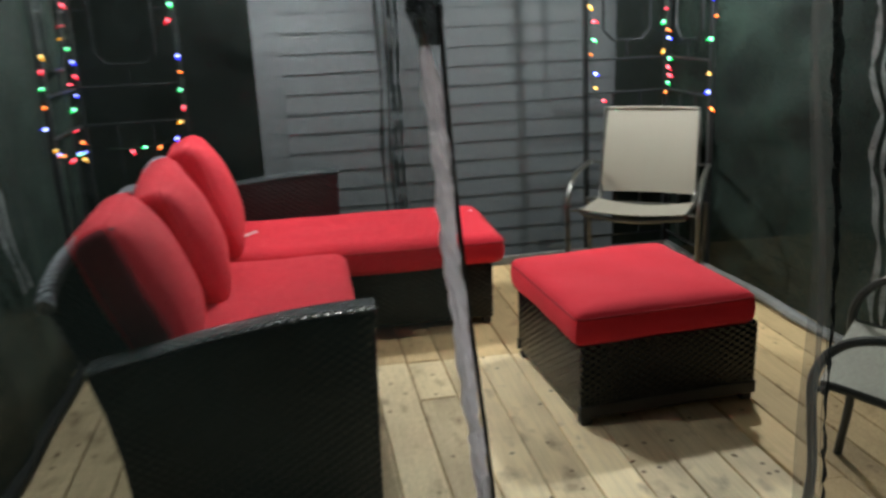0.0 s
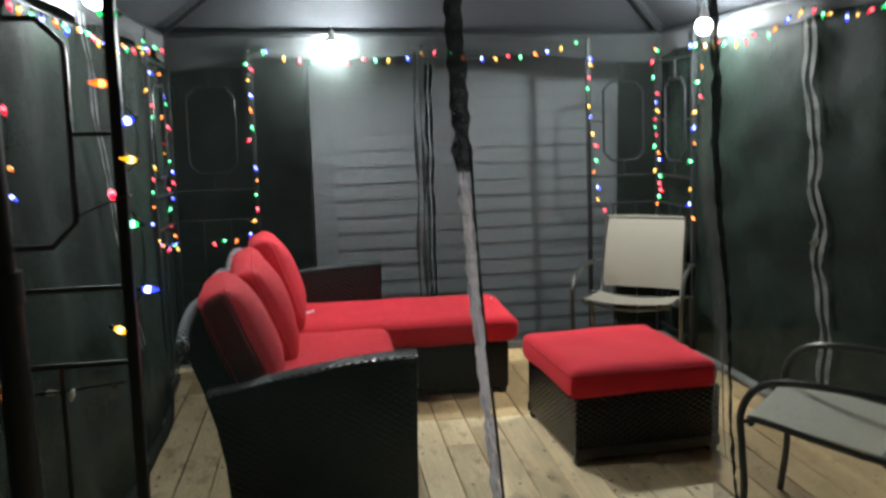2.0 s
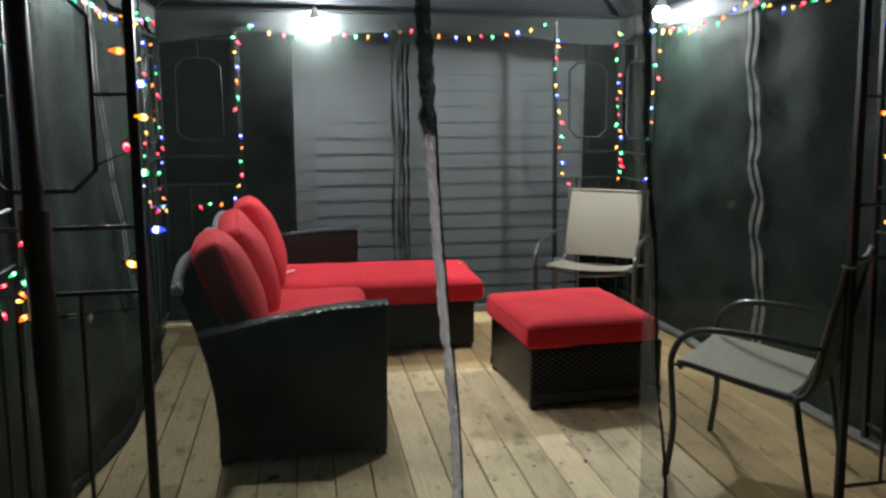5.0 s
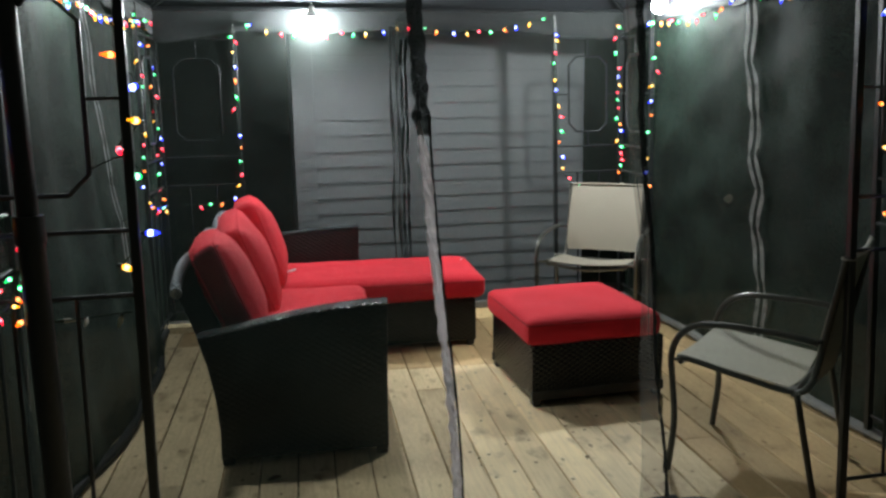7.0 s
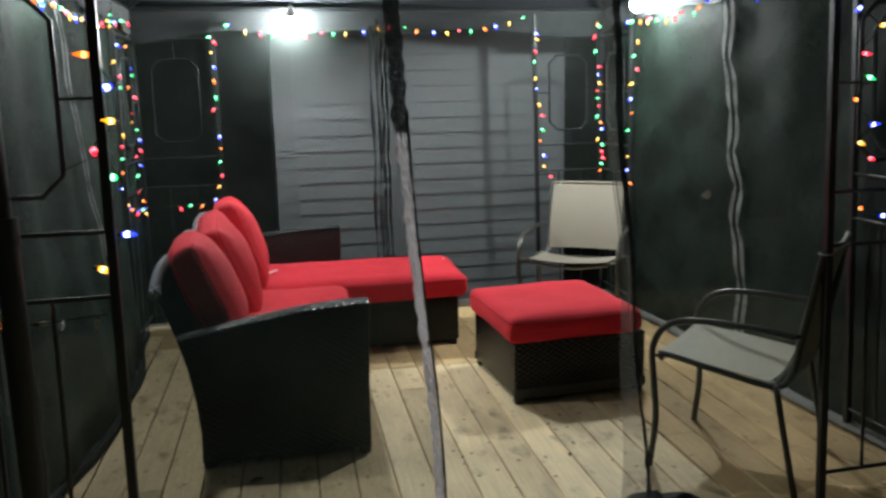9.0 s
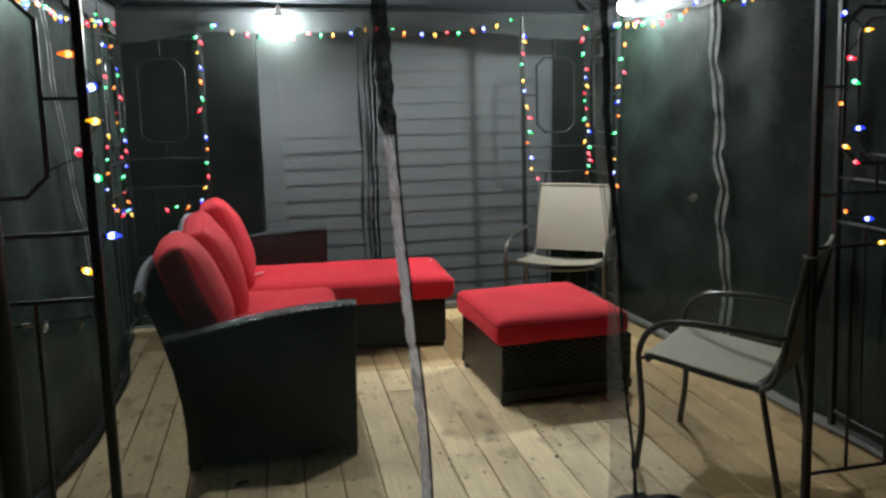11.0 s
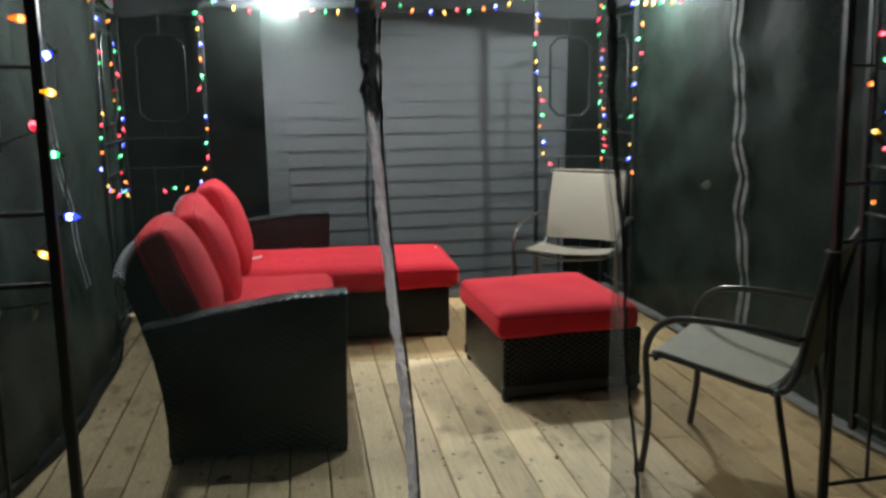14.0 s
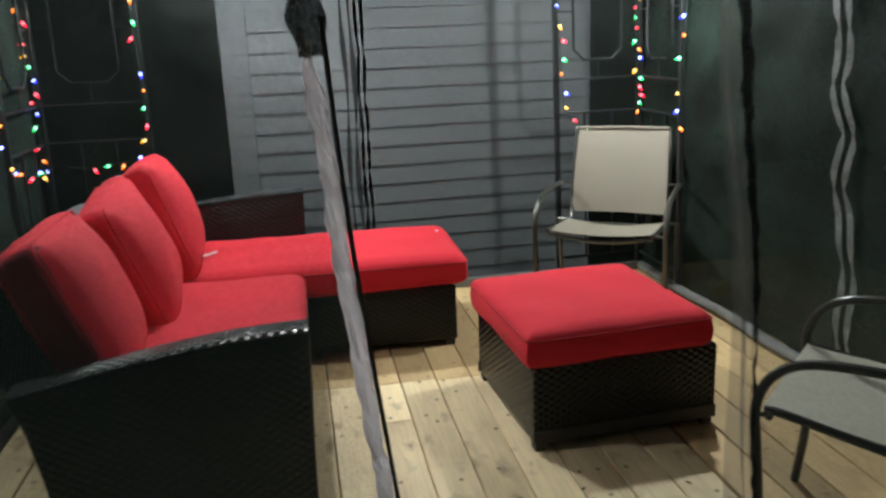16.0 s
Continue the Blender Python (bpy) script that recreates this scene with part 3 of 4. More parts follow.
# ---- neighbouring house wall behind the back net ----
house = empty("siding_wall", "grey vinyl lap-sided house wall behind the gazebo", "wall", kind="structure")
HX0, HX1, HY, PITCH = -0.457, 1.712, 4.74, 0.1125
part("wall_core", box(HX0 + 0.02, HX1 - 0.02, HY + 0.03, HY + 2.0, -0.36, 2.9), SIDING, house, smooth=False)
part("corner_board", box(HX0, HX0 + 0.150, HY - 0.012, HY + 0.028, -0.36, 2.9, 0.003, 1), SIDING, house)
lap = prism([(0.0, 0.0), (-0.0155, 0.0), (-0.0155, 0.006), (-0.003, PITCH), (0.0, PITCH)], HX0 + 0.154, HX1)
bmesh.ops.rotate(lap, cent=(0, 0, 0), matrix=Matrix.Rotation(radians(90), 3, "Z"), verts=lap.verts)
for v in lap.verts:
    v.co = Vector((-v.co.x, v.co.y + HY + 0.024, v.co.z))
bmesh.ops.recalc_face_normals(lap, faces=lap.faces[:])
course = part("siding_course", lap, SIDING, house, smooth=False)
course.location.z = -0.29
for k in range(1, 28):
    c = new("siding_course", course.data)
    c.parent = house
    c.location.z = -0.29 + k * PITCH


# ---- sofa with chaise ----
SX0, SX1, SY0, SY1 = -0.93, -0.19, 2.00, 4.06
sofa = empty("sectional_sofa", "black wicker sectional sofa with red cushions and a chaise", "sofa", at=Matrix.Translation((-0.2, 2.0, 0)) @ pose(0, 0, 0, 0, 0, -2.6) @ Matrix.Translation((0.2, -2.0, 0)))


def arm_outline(back=0.530):
    pts = []
    for k in range(13):  # the top edge, rising in an arc from the back to the front
        u = k / 12
        pts.append((SX0 + 0.005 + u * 0.738, back + (0.630 - back) * math.sin(u * math.pi / 2) ** 1.1))
    pts += [(-0.190, 0.55), (-0.197, 0.30), (-0.20, 0.03)]
    pts += [(-0.865, 0.03), (-0.862, 0.15), (-0.872, 0.28), (-0.895, 0.42)]
    return pts


for y in (SY0, SY1 - 0.09):
    shape = arm_outline(0.530 if y == SY0 else 0.575)
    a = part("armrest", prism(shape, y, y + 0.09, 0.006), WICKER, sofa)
    top = [(x, y + 0.045, z + 0.004) for x, z in shape[:13]]
    part("arm_cap", tube(top, 0.009, 8, flat=5.2), WICKER_EDGE, a, "woven arm cap painted grey for its sheen")
for x, y in ((-0.225, SY0 + 0.03), (-0.84, SY0 + 0.03), (-0.225, SY1 - 0.05), (-0.84, SY1 - 0.05)):
    part("foot", box(x - 0.022, x + 0.022, y - 0.02, y + 0.02, 0.0, 0.032, 0.004, 1), PLASTIC, sofa)
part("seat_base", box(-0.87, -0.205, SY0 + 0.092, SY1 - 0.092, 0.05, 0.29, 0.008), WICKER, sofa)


def back_panel(u, v):
    y = SY0 + 0.02 + u * (SY1 - SY0 - 0.04)
    hump = abs(math.sin(u * 3 * math.pi)) ** 0.6
    ztop = 0.71 + 0.055 * hump
    z = 0.05 + v * (ztop - 0.05)
    lean = -0.825 - 0.06 * v - 0.16 * max(0, v - 0.25) ** 1.4
    return Vector((lean - 0.012 * hump * v, y, z))


bm = sheet(back_panel, 66, 14)
bmesh.ops.solidify(bm, geom=bm.faces[:], thickness=0.04)
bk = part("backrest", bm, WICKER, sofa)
part("back_cap", tube([back_panel(k / 66, 1.0) + Vector((0, 0, 0.002)) for k in range(67)], 0.028, 10, flat=0.8), WICKER_LIT, bk, "rounded woven top edge painted pale where it catches the lamp")

seat_w = 3.30 - (SY0 + 0.095)
c1 = part("seat_cushion", cushion(0.58, seat_w, 0.135, 0.012, 1), RED_CLOTH, sofa)
c1.matrix_basis = pose(-0.503, (3.30 + SY0 + 0.095) / 2, 0.29)
part("piping", welt(0.592, seat_w + 0.012, 0.104, 0.003), SEAM, c1, "dark red corded seam")
c2 = part("chaise_cushion", cushion(1.26, 0.62, 0.14, 0.012, 2, nx=30), RED_CLOTH, sofa)
c2.matrix_basis = pose(-0.145, 3.64, 0.288)
part("piping", welt(1.278, 0.638, 0.106, 0.0035), SEAM, c2, "dark red corded seam")
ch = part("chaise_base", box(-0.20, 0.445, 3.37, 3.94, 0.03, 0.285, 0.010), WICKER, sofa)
for x, y in ((-0.17, 3.40), (0.415, 3.40), (-0.17, 3.91), (0.415, 3.91)):
    part("foot", box(x - 0.02, x + 0.02, y - 0.02, y + 0.02, 0.0, 0.032, 0.004, 1), PLASTIC, ch)
for i, y in enumerate((2.42, 3.03, 3.63)):
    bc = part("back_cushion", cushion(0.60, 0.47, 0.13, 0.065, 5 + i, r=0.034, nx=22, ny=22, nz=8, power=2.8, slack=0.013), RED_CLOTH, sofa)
    # set upright and leaning on the back: local y becomes up, local z faces the seat
    bc.matrix_basis = pose((-0.900, -0.868, -0.845)[i], y, (0.603, 0.592, 0.612)[i], 90, 0, 95) @ pose(0, 0, 0, -22 + 1.5 * i, 0, (-2.5, 2.5, -2)[i])
    # the near end of the first cushion is coloured dark maroon
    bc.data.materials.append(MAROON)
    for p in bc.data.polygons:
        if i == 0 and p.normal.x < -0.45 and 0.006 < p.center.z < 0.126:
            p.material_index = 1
    part("piping", welt(0.606, 0.476, 0.116, 0.003, r=0.045), RED_CLOTH, bc)
    part("piping", welt(0.606, 0.476, 0.014, 0.003, r=0.045), RED_CLOTH, bc)


def care_label(at, size, label):
    f = lambda u, v: Vector(((u - 0.5) * size, (v - 0.5) * size * 0.45, 0.004 + 0.012 * u * u))
    bm = sheet(f, 6, 2)
    bmesh.ops.solidify(bm, geom=bm.faces[:], thickness=0.0008)
    ob = part("care_label", bm, PAPER)
    ob.matrix_basis = at
    return tagged(ob, label, "label")


care_label(pose(-0.548, 3.635, 0.438, 0, 0, 15), 0.08, "white care label lying on the red chaise cushion")
care_label(pose(0.505, 3.73, 0.424, 0, 8, 60), 0.03, "small white care label on the chaise cushion corner")

# ---- ottoman ----
ottoman = empty("ottoman", "square black wicker ottoman with a thick red cushion", "ottoman", at=pose(0.845, 2.66, 0, 0, 0, 1.5))
W, D = 0.665, 0.64
part("body", box(-W / 2, W / 2, -D / 2, D / 2, 0.03, 0.30, 0.010), WICKER_GLINT, ottoman)
for sx in (-1, 1):
    for sy in (-1, 1):
        x, y = sx * (W / 2 - 0.025), sy * (D / 2 - 0.025)
        part("foot", box(x - 0.02, x + 0.02, y - 0.02, y + 0.02, 0.0, 0.032, 0.004, 1), PLASTIC, ottoman)
for y0, y1, x0, x1 in ((-D / 2 - 0.003, -D / 2 + 0.01, -W / 2 - 0.003, W / 2 + 0.003), (D / 2 - 0.01, D / 2 + 0.003, -W / 2 - 0.003, W / 2 + 0.003)):
    part("base_rail", box(x0, x1, y0, y1, 0.028, 0.075, 0.003, 1), PLASTIC, ottoman, "plain black base rail")
oc = part("cushion", cushion(0.645, 0.65, 0.122, 0.022, 21, r=0.019, nx=26, ny=26, nz=8), RED_CLOTH, ottoman)
oc.location = (-0.03, -0.008, 0.300)
part("piping", welt(0.663, 0.668, 0.099, 0.0038, r=0.03), SEAM, oc, "dark red corded seam")


# ---- patio chairs ----
def patio_chair(label, at, frame_mat, sling_mat, hw=0.262, rake=0.0):
    """A sling chair: bent tube arms that run down into the front legs, a sling seat and a raked sling back. Faces -y."""
    ch = empty("patio_chair", label, "chair", "patio chairs", at)
    for s in (-1, 1):
        x = s * hw
        pts = smooth_line([(x, 0.235, 0.595), (x, 0.08, 0.605), (x, -0.13, 0.600), (x, -0.225, 0.560), (x, -0.268, 0.475), (x, -0.262, 0.36), (x, -0.250, 0.20), (x, -0.268, 0.0)], 7)
        part("armrest", tube(pts, 0.0125, 8, flat=1.0), frame_mat, ch)
        xi = s * 0.234
        back = smooth_line([(xi, -0.255, 0.448), (xi, -0.20, 0.445), (xi, 0.0, 0.412), (xi, 0.15, 0.395), (xi, 0.215, 0.43), (xi, 0.265 + rake * 0.4, 0.60), (xi, 0.33 + rake, 0.86), (xi * 0.97, 0.336 + rake, 0.885)], 7)
        part("side_rail", tube(back, 0.0115, 8), frame_mat, ch)
        leg = smooth_line([(x, 0.18, 0.40), (x, 0.21, 0.25), (x, 0.262, 0.0)], 6)
        part("rear_leg", tube(leg, 0.0115, 8), frame_mat, ch)
        part("bolt", tube([(xi, -0.235, 0.446), (x, -0.255, 0.446)], 0.007, 6), frame_mat, ch)
        part("bolt", tube([(xi, 0.243, 0.595), (x, 0.235, 0.595)], 0.007, 6), frame_mat, ch)
        part("bolt", tube([(xi, 0.17, 0.40), (x, 0.18, 0.40)], 0.007, 6), frame_mat, ch)
    part("cross_bar", tube(smooth_line([(-0.232, -0.245, 0.43), (0, -0.25, 0.405), (0.232, -0.245, 0.43)], 8), 0.010, 8), frame_mat, ch)
    part("cross_bar", tube([(-0.232, 0.16, 0.385), (0.232, 0.16, 0.385)], 0.010, 8), frame_mat, ch)

    def seat(u, v):
        y = -0.258 + 0.40 * v
        z = 0.452 - 0.046 * v - 0.028 * math.sin(math.pi * u) * (0.5 + 0.5 * v)
        return Vector(((u - 0.5) * 0.468, y + 0.012 * math.sin(math.pi * u) * (v - 0.6), z + 0.006))
    part("seat", sheet(seat, 14, 10, 0.004), sling_mat, ch)

    def backrest(u, v):
        z = 0.435 + 0.44 * v
        y = 0.216 + (0.048 + rake * 0.4) * v + (0.068 + rake * 0.6) * v * v + 0.022 * math.sin(math.pi * u)
        return Vector(((u - 0.5) * (0.468 - 0.02 * v), y, z))
    part("backrest", sheet(backrest, 14, 12, 0.004), sling_mat, ch)
    part("top_bar", tube(smooth_line([(-0.228, 0.336 + rake, 0.884), (0, 0.352 + rake, 0.886), (0.228, 0.336 + rake, 0.884)], 8), 0.009, 8), sling_mat, ch)
    return ch


patio_chair("beige sling patio chair with bronze tube frame in the gazebo corner", pose(1.375, 3.67, 0, 0, 0, -34) @ Matrix.Diagonal((1.04, 1.10, 0.95, 1.0)), CHAIR_FRAME, SLING, 0.292)
patio_chair("grey sling patio chair with dark tube frame by the entrance", pose(1.207, 1.582, 0, 0, 0, -138.3), CHAIR_DARK, SLING_GREY, rake=-0.035)

# ---- ornamental pole outside the entrance ----
pole = empty("ornamental_pole", "black steel pole with scroll brackets in front of the gazebo", "pole")
PX, PY = -1.215, 1.13
part("shaft", tube([(PX, PY, -0.36), (PX, PY, 1.10)], 0.033, 14), STEEL, pole)
part("shaft", tube([(PX, PY, 1.10), (PX, PY, 2.3)], 0.026, 14), STEEL, pole)
part("collar", tube([(PX, PY, 1.08), (PX, PY, 1.15)], 0.038, 14), STEEL, pole)
for s in (-1, 1):
    sc = [(0.02, 1.52), (0.05, 1.60), (0.085, 1.70), (0.075, 1.735), (0.05, 1.70), (0.075, 1.655), (0.105, 1.68), (0.11, 1.73), (0.125, 1.70), (0.135, 1.69)]
    part("scroll", tube(smooth_line([(PX + s * x * 0.9, PY, 1.675 + (z - 1.52) * 0.55) for x, z in sc], 6), 0.006, 6), STEEL, pole)
    part("scroll", tube(smooth_line([(PX + s * x * 0.9, PY, 1.665 + (z - 1.58) * 0.6) for x, z in ((0.02, 1.76), (0.025, 1.66), (0.035, 1.58), (0.06, 1.66), (0.08, 1.72))], 6), 0.006, 6), STEEL, pole)


# ---- white globe lamps ----
def globe_lamp(p, hang, glow, label):
    lamp_ob = empty("globe_lamp", label, "lamp", "white lamps", Matrix.Translation(p))
    bm = bmesh.new()
    bmesh.ops.create_uvsphere(bm, u_segments=20, v_segments=12, radius=GLOBE)
    part("globe", bm, glow, lamp_ob, "glowing white globe")
    bm = bmesh.new()
    rings = [[bm.verts.new((r * math.cos(k * math.pi / 8), r * math.sin(k * math.pi / 8), z)) for k in range(16)] for r, z in ((0.034, 0.030), (0.030, 0.047), (0.019, 0.072), (0.016, 0.10))]
    for a, b in zip(rings, rings[1:]):
        for k in range(16):
            bm.faces.new((a[k], a[(k + 1) % 16], b[(k + 1) % 16], b[k]))
    bm.faces.new(rings[-1])
    part("socket", bm, SOCKET, lamp_ob, "grey bulb base")
    part("cord", tube([(0, 0, 0.10), (0, 0, hang)], 0.004, 6), SOCKET, lamp_ob)


for p, hang, glow in zip(BULBS, (0.12, 0.20, 0.13), WHITE_GLOW):
    globe_lamp(p, hang, glow, "glowing white globe bulb hung under the gazebo beam")


# ---- coloured string lights ----
def bulb_mesh(colour):
    """A tapered, faintly ribbed bulb 36 mm long in a small green socket; hangs down -z."""
    bm = bmesh.new()
    rows = [(0.0058, 0.0), (0.0076, -0.007), (0.0084, -0.012), (0.0070, -0.022), (0.0040, -0.034), (0.0010, -0.042)]
    rings = [[bm.verts.new((r * (1 + 0.06 * (k % 2)) * math.cos(k * math.pi / 5), r * (1 + 0.06 * (k % 2)) * math.sin(k * math.pi / 5), z)) for k in range(10)] for r, z in rows]
    for n, (a, b) in enumerate(zip(rings, rings[1:])):
        for k in range(10):
            bm.faces.new((a[k], b[k], b[(k + 1) % 10], a[(k + 1) % 10])).material_index = 2 if n in (1, 2) else 0
    bm.faces.new(rings[-1])
    cap = [[bm.verts.new((0.0065 * math.cos(k * math.pi / 3), 0.0065 * math.sin(k * math.pi / 3), z)) for k in range(6)] for z in (0.0, 0.014)]
    for k in range(6):
        bm.faces.new((cap[0][k], cap[0][(k + 1) % 6], cap[1][(k + 1) % 6], cap[1][k])).material_index = 1
    bm.faces.new(cap[1]).material_index = 1
    bm.normal_update()
    me = bpy.data.meshes.new("bulb")
    bm.to_mesh(me)
    bm.free()
    me.materials.append(GLOW[colour])
    me.materials.append(WIRE)
    me.materials.append(CORE.get(colour, GLOW[colour]))
    me.shade_smooth()
    return me


BULB = {c: bulb_mesh(c) for c in GLOW}
LETTER = {"y": "yellow", "b": "blue", "o": "orange", "g": "green", "r": "red"}
ORDER = ["yellow", "blue", "orange", "green", "red"]


def string_lights(pts, spacing, label, first=0, spread=70, out=(0, -1, 0), dead=(), size=1.0, seed=1, drop=0.012, run_of="", at=()):
    rnd = random.Random(seed)
    thing = empty("string_lights", label, "string lights", "coloured string lights")
    line = smooth_line(pts, 10)
    part("wire", tube(line, 0.0022, 5), WIRE, thing)
    for x, z, letter in at:
        ob = new("bulb", BULB[LETTER[letter]])
        ob.parent = thing
        d = Vector((rnd.uniform(-1, 1), rnd.uniform(-0.8, -0.2), rnd.uniform(-0.5, 0.2))).normalized()
        ob.matrix_basis = Matrix.Translation(Vector((x, pts[0][1], z)) + d * 0.004) @ d.to_track_quat("-Z", "Y").to_matrix().to_4x4() @ Matrix.Scale(size * 0.80, 4)
    done, run, k = 0.0, 0.0, 0
    for a, b in zip(line, line[1:]) if not at else ():
        seg = (b - a).length
        while done + spacing <= run + seg + 1e-9:
            done += spacing * rnd.uniform(0.8, 1.2) if k else spacing * 0.3
            p = a.lerp(b, min(1, max(0, (done - run) / seg if seg else 0)))
            if run_of and run_of[k % len(run_of)] == ".":
                k += 1
                continue
            c = "dead" if k in dead else LETTER[run_of[k % len(run_of)]] if run_of else ORDER[(first + k) % 5] if rnd.random() > 0.12 else rnd.choice(ORDER)
            ob = new("bulb", BULB[c])
            ob.parent = thing
            d = (Vector(out) * rnd.uniform(0.2, 1.0) + Vector((rnd.uniform(-1, 1), rnd.uniform(-1, 1), 0)) * (spread / 90.0) + Vector((0, 0, -rnd.uniform(0.0, 0.7)))).normalized()
            ob.matrix_basis = Matrix.Translation(p + d * drop) @ d.to_track_quat("-Z", "Y").to_matrix().to_4x4() @ Matrix.Scale(size * 0.80, 4)
            k += 1
        run += seg
    return thing


XL, XR = RL.x + PANEL, RR.x - PANEL
FXL, FXR = FL.x + PANEL, FR.x - PANEL
yb = Y1 - 0.045
string_lights([(XL, yb, 1.91), (XL + 0.12, yb, 1.90), (-0.55, yb, 1.86), (-0.25, yb, 1.84), (0.1, yb, 1.865), (0.26, yb, 1.90), (0.42, yb, 1.87), (0.6, yb, 1.855), (0.85, yb, 1.865), (1.05, yb, 1.91), (XR - 0.03, yb, 1.94)],
              0.0885, "coloured string lights strung under the back beam", 0, 25, (0, -0.2, 0), seed=3, run_of="gbyrgyrrgybyrgobyrgobygo")
string_lights([(XL + 0.0, yb, 1.90), (XL - 0.01, yb, 1.5), (XL + 0.005, yb, 1.15), (XL - 0.005, yb, 0.92), (XL - 0.06, yb, 0.83), (XL - 0.22, yb, 0.795), (RL.x + 0.10, yb, 0.80)],
              0.086, "coloured string lights hanging down a gazebo post", 0, 50, seed=4, run_of="grybogr.bogrybogr.yg")
string_lights([(RL.x + 0.0, yb, 1.95), (RL.x - 0.01, yb, 1.6), (RL.x + 0.005, yb, 1.2), (RL.x - 0.015, yb, 0.79)], 0.0525, "coloured string lights wound round the corner post", 1, 50, seed=5, run_of="rygo.bgor.rygbrrbg.robog")
string_lights([(RL.x - 0.03, Y1 - PANEL, 1.95), (RL.x - 0.01, Y1 - PANEL, 1.5), (RL.x - 0.03, Y1 - PANEL, 1.1), (RL.x - 0.015, Y1 - PANEL, 0.84)], 0.087, "coloured string lights hanging down a side post", 2, 60, seed=6, run_of="gybyrgybyrgoby")
string_lights([(RL.x - 0.03, Y1 - PANEL, 0.87), (RL.x + 0.02, Y1 - 0.3, 0.81), (RL.x + 0.03, yb, 0.80)], 0.085, "coloured string lights laid along a panel rail", 3, 60, seed=7, run_of="boryg")
string_lights([(XR - 0.035, yb, 1.91), (XR - 0.02, yb, 1.55), (XR + 0.01, yb, 1.2), (XR + 0.03, yb, 0.95), (XR + 0.09, yb, 0.87), (XR + 0.17, yb, 0.83)], 0.0875, "coloured string lights hanging down a gazebo post", 1, 45, seed=8, run_of="byrgybyrgobyrg")
string_lights([(1.70, yb, 1.94), (1.715, yb, 1.5), (1.735, yb, 1.15), (1.745, yb, 0.86)], 0.0525, "coloured string lights wound round the corner post", 2, 60, seed=9, run_of="ogr.g.rbyrgrgobygrrg")
string_lights([(1.745, 3.62, 1.86), (1.722, 3.62, 1.4), (1.698, 3.62, 0.85)], 0.0835, "coloured string lights hanging down a side post", 3, 60, (-0.6, -0.4, 0), seed=10, run_of=".ogrybog.ybog")
string_lights([(X1 - 0.03, Y1 - 0.5, 1.88), (X1 - 0.05, 3.2, 1.84), (X1 - 0.05, 2.85, 1.855), (X1 - 0.05, 2.70, 1.90), (X1 - 0.05, 2.56, 1.92), (X1 - 0.05, 2.35, 1.865), (X1 - 0.05, 1.9, 1.87), (X1 - 0.05, 1.4, 1.92)], 0.085, "coloured string lights swagged along the side beam", 4, 25, (-0.3, 0, 0), seed=11, run_of="bgoyrgyrrgobyrgybyrgybro")
string_lights([(left_x(3.7) + 0.05, 3.7, 1.88), (left_x(3.2) + 0.05, 3.2, 1.83), (left_x(2.7) + 0.05, 2.7, 1.82), (left_x(2.2) + 0.05, 2.2, 1.83), (left_x(1.7) + 0.05, 1.7, 1.84), (left_x(1.3) + 0.05, 1.3, 1.86)], 0.088, "coloured string lights swagged along the side beam", 0, 25, (0.3, 0, 0), seed=12, run_of="gobgyrgobybyrgob")
# the entrance post: bulbs face either side of it as the wire spirals down
ENTRY_LEFT = ((-0.955, 1.70, "g"), (-0.985, 1.63, "y"), (-0.987, 1.551, "o"), (-0.938, 1.474, "b"), (-0.940, 1.379, "y"), (-1.000, 1.310, "r"), (-0.944, 1.232, "g"), (-0.950, 1.078, "b"), (-1.020, 0.991, "y"))
string_lights([(x, Y0 + 0.02, z) for x, z, c in ENTRY_LEFT], 0.08, "coloured string lights spiralled round the entrance post", size=1.25, seed=13, at=ENTRY_LEFT)
string_lights([(FL.x + 0.02, Y0 - 0.03, 1.80), (FL.x + 0.09, Y0 - 0.03, 1.46), (FL.x + 0.08, Y0 - 0.03, 1.24), (FL.x + 0.06, Y0 - 0.03, 1.05), (FL.x + 0.10, Y0 - 0.03, 0.93), (FL.x + 0.22, Y0 - 0.02, 0.86), (FXL - 0.02, Y0 - 0.02, 0.87)], 0.085, "coloured string lights with some dead bulbs along the entrance panel", 3, 60, dead=(7, 9, 13, 14, 15, 16, 17, 18, 19), size=1.0, seed=14, run_of="ygobrbrbog")
ENTRY_RIGHT = ((1.30, 1.74, "o"), (1.281, 1.673, "b"), (1.347, 1.614, "y"), (1.290, 1.532, "r"), (1.315, 1.460, "g"), (1.290, 1.385, "o"), (1.340, 1.305, "b"), (1.303, 1.253, "y"), (1.350, 1.200, "r"), (1.330, 1.035, "o"), (1.404, 1.007, "b"), (1.465, 0.923, "y"), (1.56, 0.90, "g"), (1.66, 0.885, "r"))
string_lights([(x, Y0 - 0.03, z) for x, z, c in ENTRY_RIGHT], 0.08, "coloured string lights on the entrance panel", size=0.85, seed=15, at=ENTRY_RIGHT)


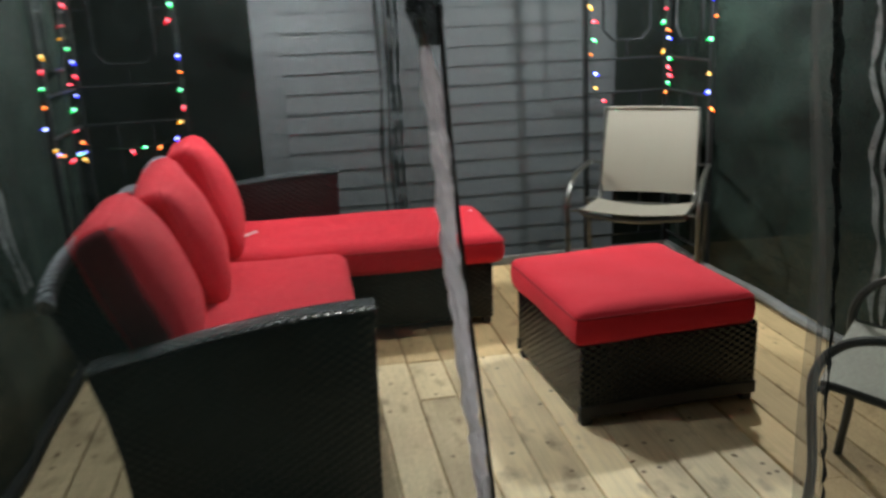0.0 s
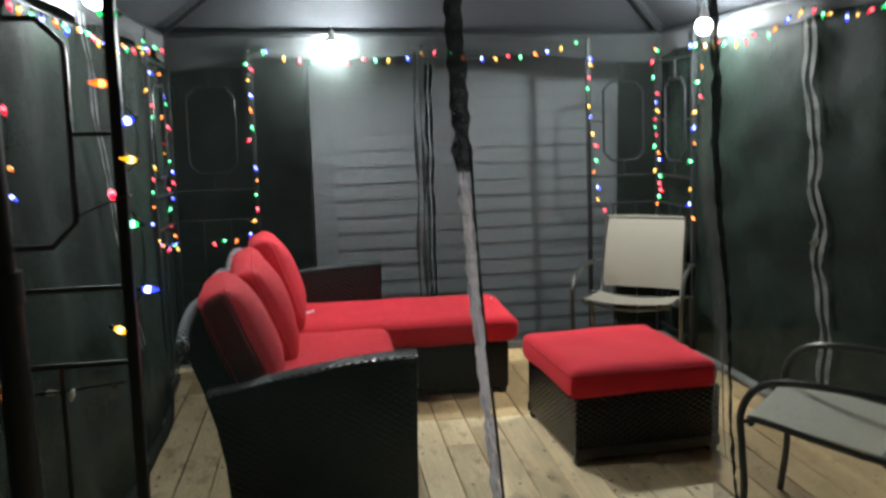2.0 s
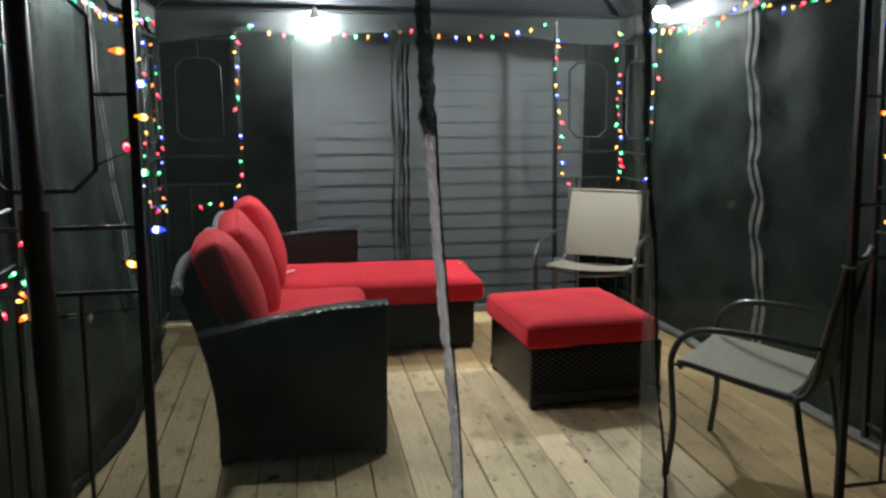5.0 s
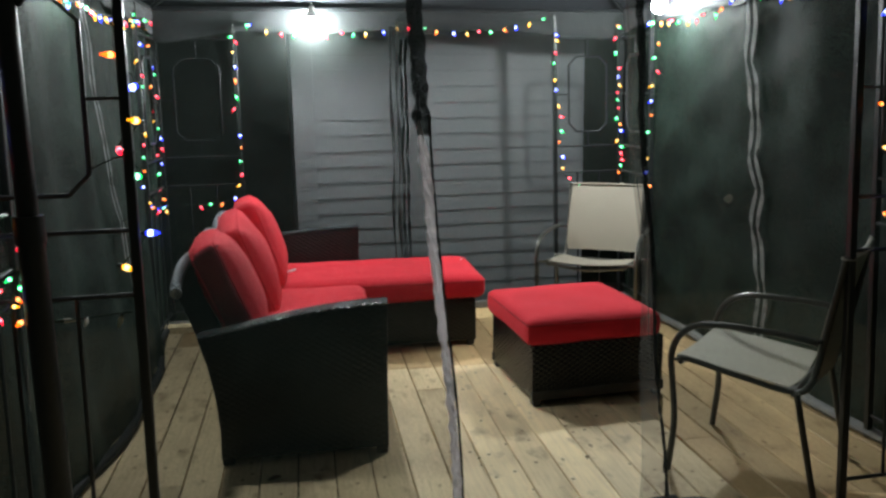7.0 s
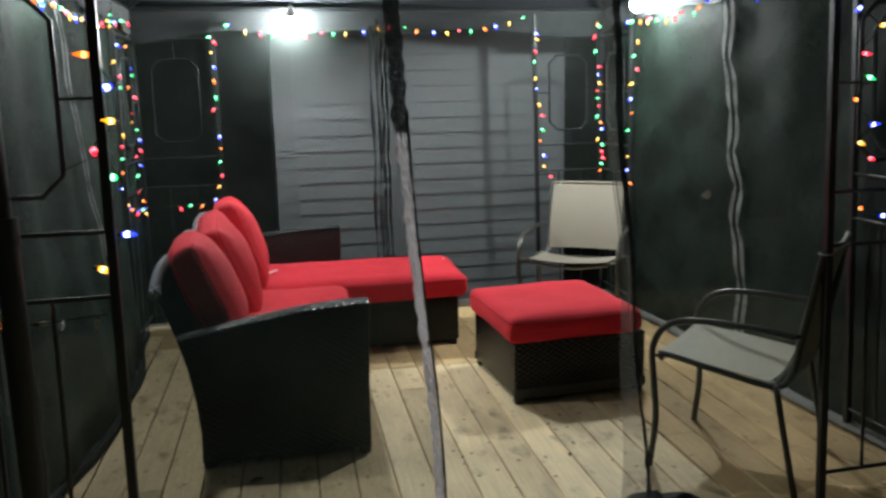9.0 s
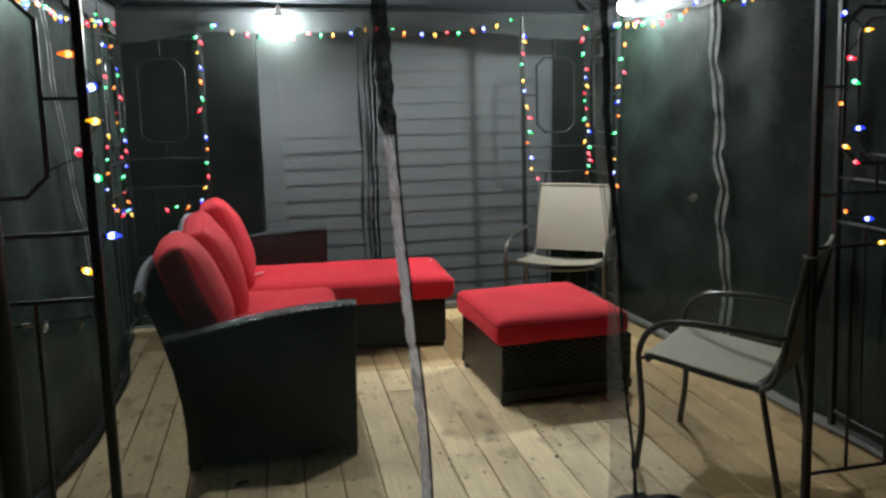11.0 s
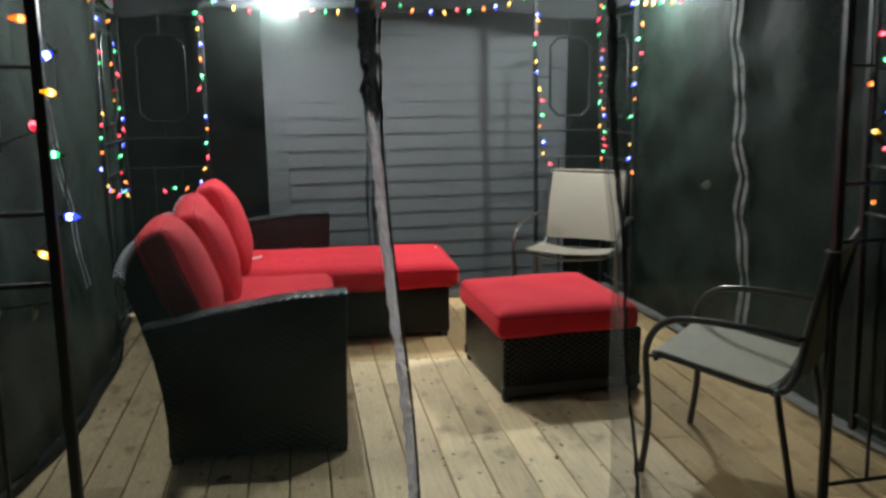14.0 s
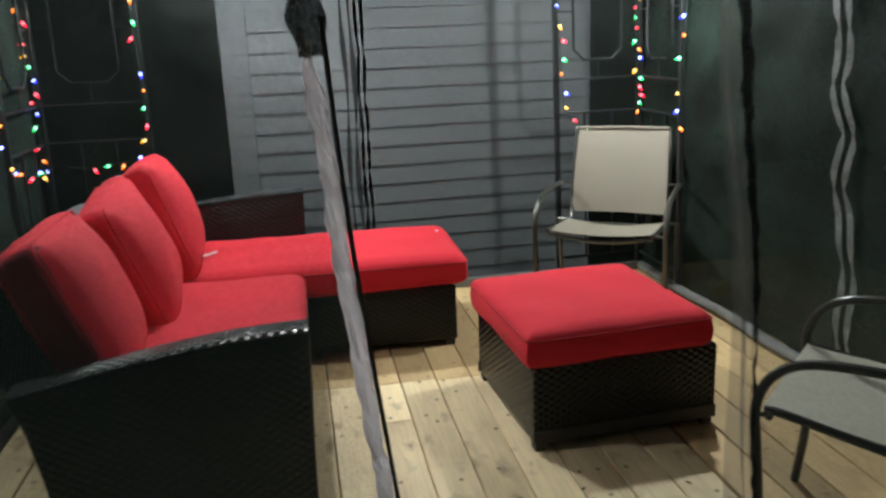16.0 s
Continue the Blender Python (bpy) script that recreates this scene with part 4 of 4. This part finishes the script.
ys = Y0 + PANEL
string_lights([(left_x(ys) + 0.01, ys - 0.02, 1.80), (left_x(ys) + 0.02, ys - 0.02, 1.62), (left_x(ys) + 0.08, ys - 0.02, 1.52), (left_x(ys) + 0.07, ys - 0.02, 1.30), (left_x(ys) + 0.02, ys - 0.02, 0.90)], 0.088, "coloured string lights hanging down the side panel post", 0, 50, (0.4, -0.6, 0), size=0.95, seed=16, run_of="yogr.ob.gr")
string_lights([(FL.x + 0.05, Y0 - 0.02, 0.96), (FL.x + 0.10, Y0 - 0.025, 0.92), (FL.x + 0.15, Y0 - 0.025, 0.95), (FL.x + 0.19, Y0 - 0.025, 1.0), (FL.x + 0.15, Y0 - 0.025, 0.90), (FL.x + 0.09, Y0 - 0.025, 0.88)], 0.038, "tangle of coloured string lights on the panel rail", 2, 70, size=0.66, seed=17, run_of="gbbrggoyro")


# ---- small things ----
def dry_leaf(at, size, mat, label):
    def f(u, v):
        w = math.sin(math.pi * min(1, u * 1.02)) ** 0.8
        return Vector(((u - 0.5) * size, (v - 0.5) * size * 0.55 * w, 0.004 + 0.25 * size * (v - 0.5) ** 2 * 4 * w * 0.5 + 0.12 * size * u * u))
    bm = sheet(f, 8, 4)
    bmesh.ops.solidify(bm, geom=bm.faces[:], thickness=0.001)
    ob = part("dry_leaf", bm, mat)
    ob.matrix_basis = at
    return tagged(ob, label, "leaf")


dry_leaf(pose(-0.66, 1.865, 0.003, 0, 0, 10), 0.06, LEAF, "curled dry brown leaf on the deck boards")
for x, y, size, turn in ((0.59, 2.073, 0.022, 20), (0.563, 1.759, 0.03, 70), (0.904, 2.017, 0.024, 140), (0.143, 1.853, 0.018, 30), (-0.26, 2.203, 0.02, 80)):
    dry_leaf(pose(x, y, 0.003, 0, 0, turn), size, LEAF, "small scrap of dry brown leaf on the deck boards")
dry_leaf(pose(0.80, 1.235, 1.10, 90, 0, 30), 0.05, LEAF_PALE, "pale dry leaf caught in the mesh curtain")
off_cut = part("lumber_offcut", box(-0.17, 0.17, -0.045, 0.045, 0.001, 0.04, 0.003, 1), LUMBER)
off_cut.matrix_basis = pose(-1.17, 4.08, 0, 0, 0, -4)
tagged(off_cut, "short raw pine board lying on the deck", "lumber")

def cable_tie(at, r, tail, mat, label):
    """A narrow tie pulled tight round a post, its loose end sticking out."""
    loop = [(r * math.cos(a), r * math.sin(a), 0) for a in (k * math.pi / 8 for k in range(16))]
    bm = tube(loop, 0.0025, 6, closed=True)
    tube(smooth_line([(r, 0, 0), tuple(c * 0.5 for c in tail), tail], 5), 0.0022, 6, bm)
    ob = part("cable_tie", bm, mat)
    ob.matrix_basis = at
    return tagged(ob, label, "cable tie")


cable_tie(pose(FXL, Y0, 1.30), 0.020, (-0.10, -0.01, -0.045), STEEL, "black cable tie round the entrance post")
cable_tie(pose(FXR, Y0, 0.885), 0.021, (0.075, -0.02, 0.035), LEAF_PALE, "pale cord knotted round the entrance post")

# ---- deck boards ----
deck = empty("floor", "pale pine deck boards with narrow gaps", "deck", kind="structure", at=pose(0.027, 2.5, 0, 0, 0, -2.0))
BW, GAP, DECK_END = 0.139, 0.005, 1.74
rnd = random.Random(12)


def plank_mesh(length, mat):
    bm = box(-BW / 2, BW / 2, -length / 2, length / 2, -0.032, 0.0, 0.003, 1)
    me = bpy.data.meshes.new("plank")
    bm.to_mesh(me)
    bm.free()
    me.materials.append(mat)
    return me


cache = {}
for i in range(-19, 20):
    x = (i + 0.5) * (BW + GAP) + (0.007 if i >= 7 else 0)
    cuts = [-5.4]
    base = 0.53 - 0.06 * x + rnd.uniform(-0.004, 0.004) if -3 <= i <= 6 else rnd.choice([-0.62, 0.5, 1.2])
    cuts += [base - 2.44 if base - 2.44 > -5.0 else base, base, base + 2.2]
    cuts = sorted(set(c for c in cuts if c < DECK_END)) + [DECK_END]
    if i == 0:
        cuts = sorted(cuts + [0.187])
    for a, b in zip(cuts, cuts[1:]):
        ln = round(b - a - 0.004, 2)
        if ln < 0.05:
            continue
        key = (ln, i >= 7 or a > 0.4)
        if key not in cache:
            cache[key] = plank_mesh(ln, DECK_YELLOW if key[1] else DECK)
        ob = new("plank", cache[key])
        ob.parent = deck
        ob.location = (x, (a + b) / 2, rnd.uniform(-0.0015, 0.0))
for k in range(7):
    ob = part("joist", box(-2.8, 2.8, -5.3 + k * 1.15, -5.26 + k * 1.15, -0.36, -0.034), LUMBER, deck, smooth=False)
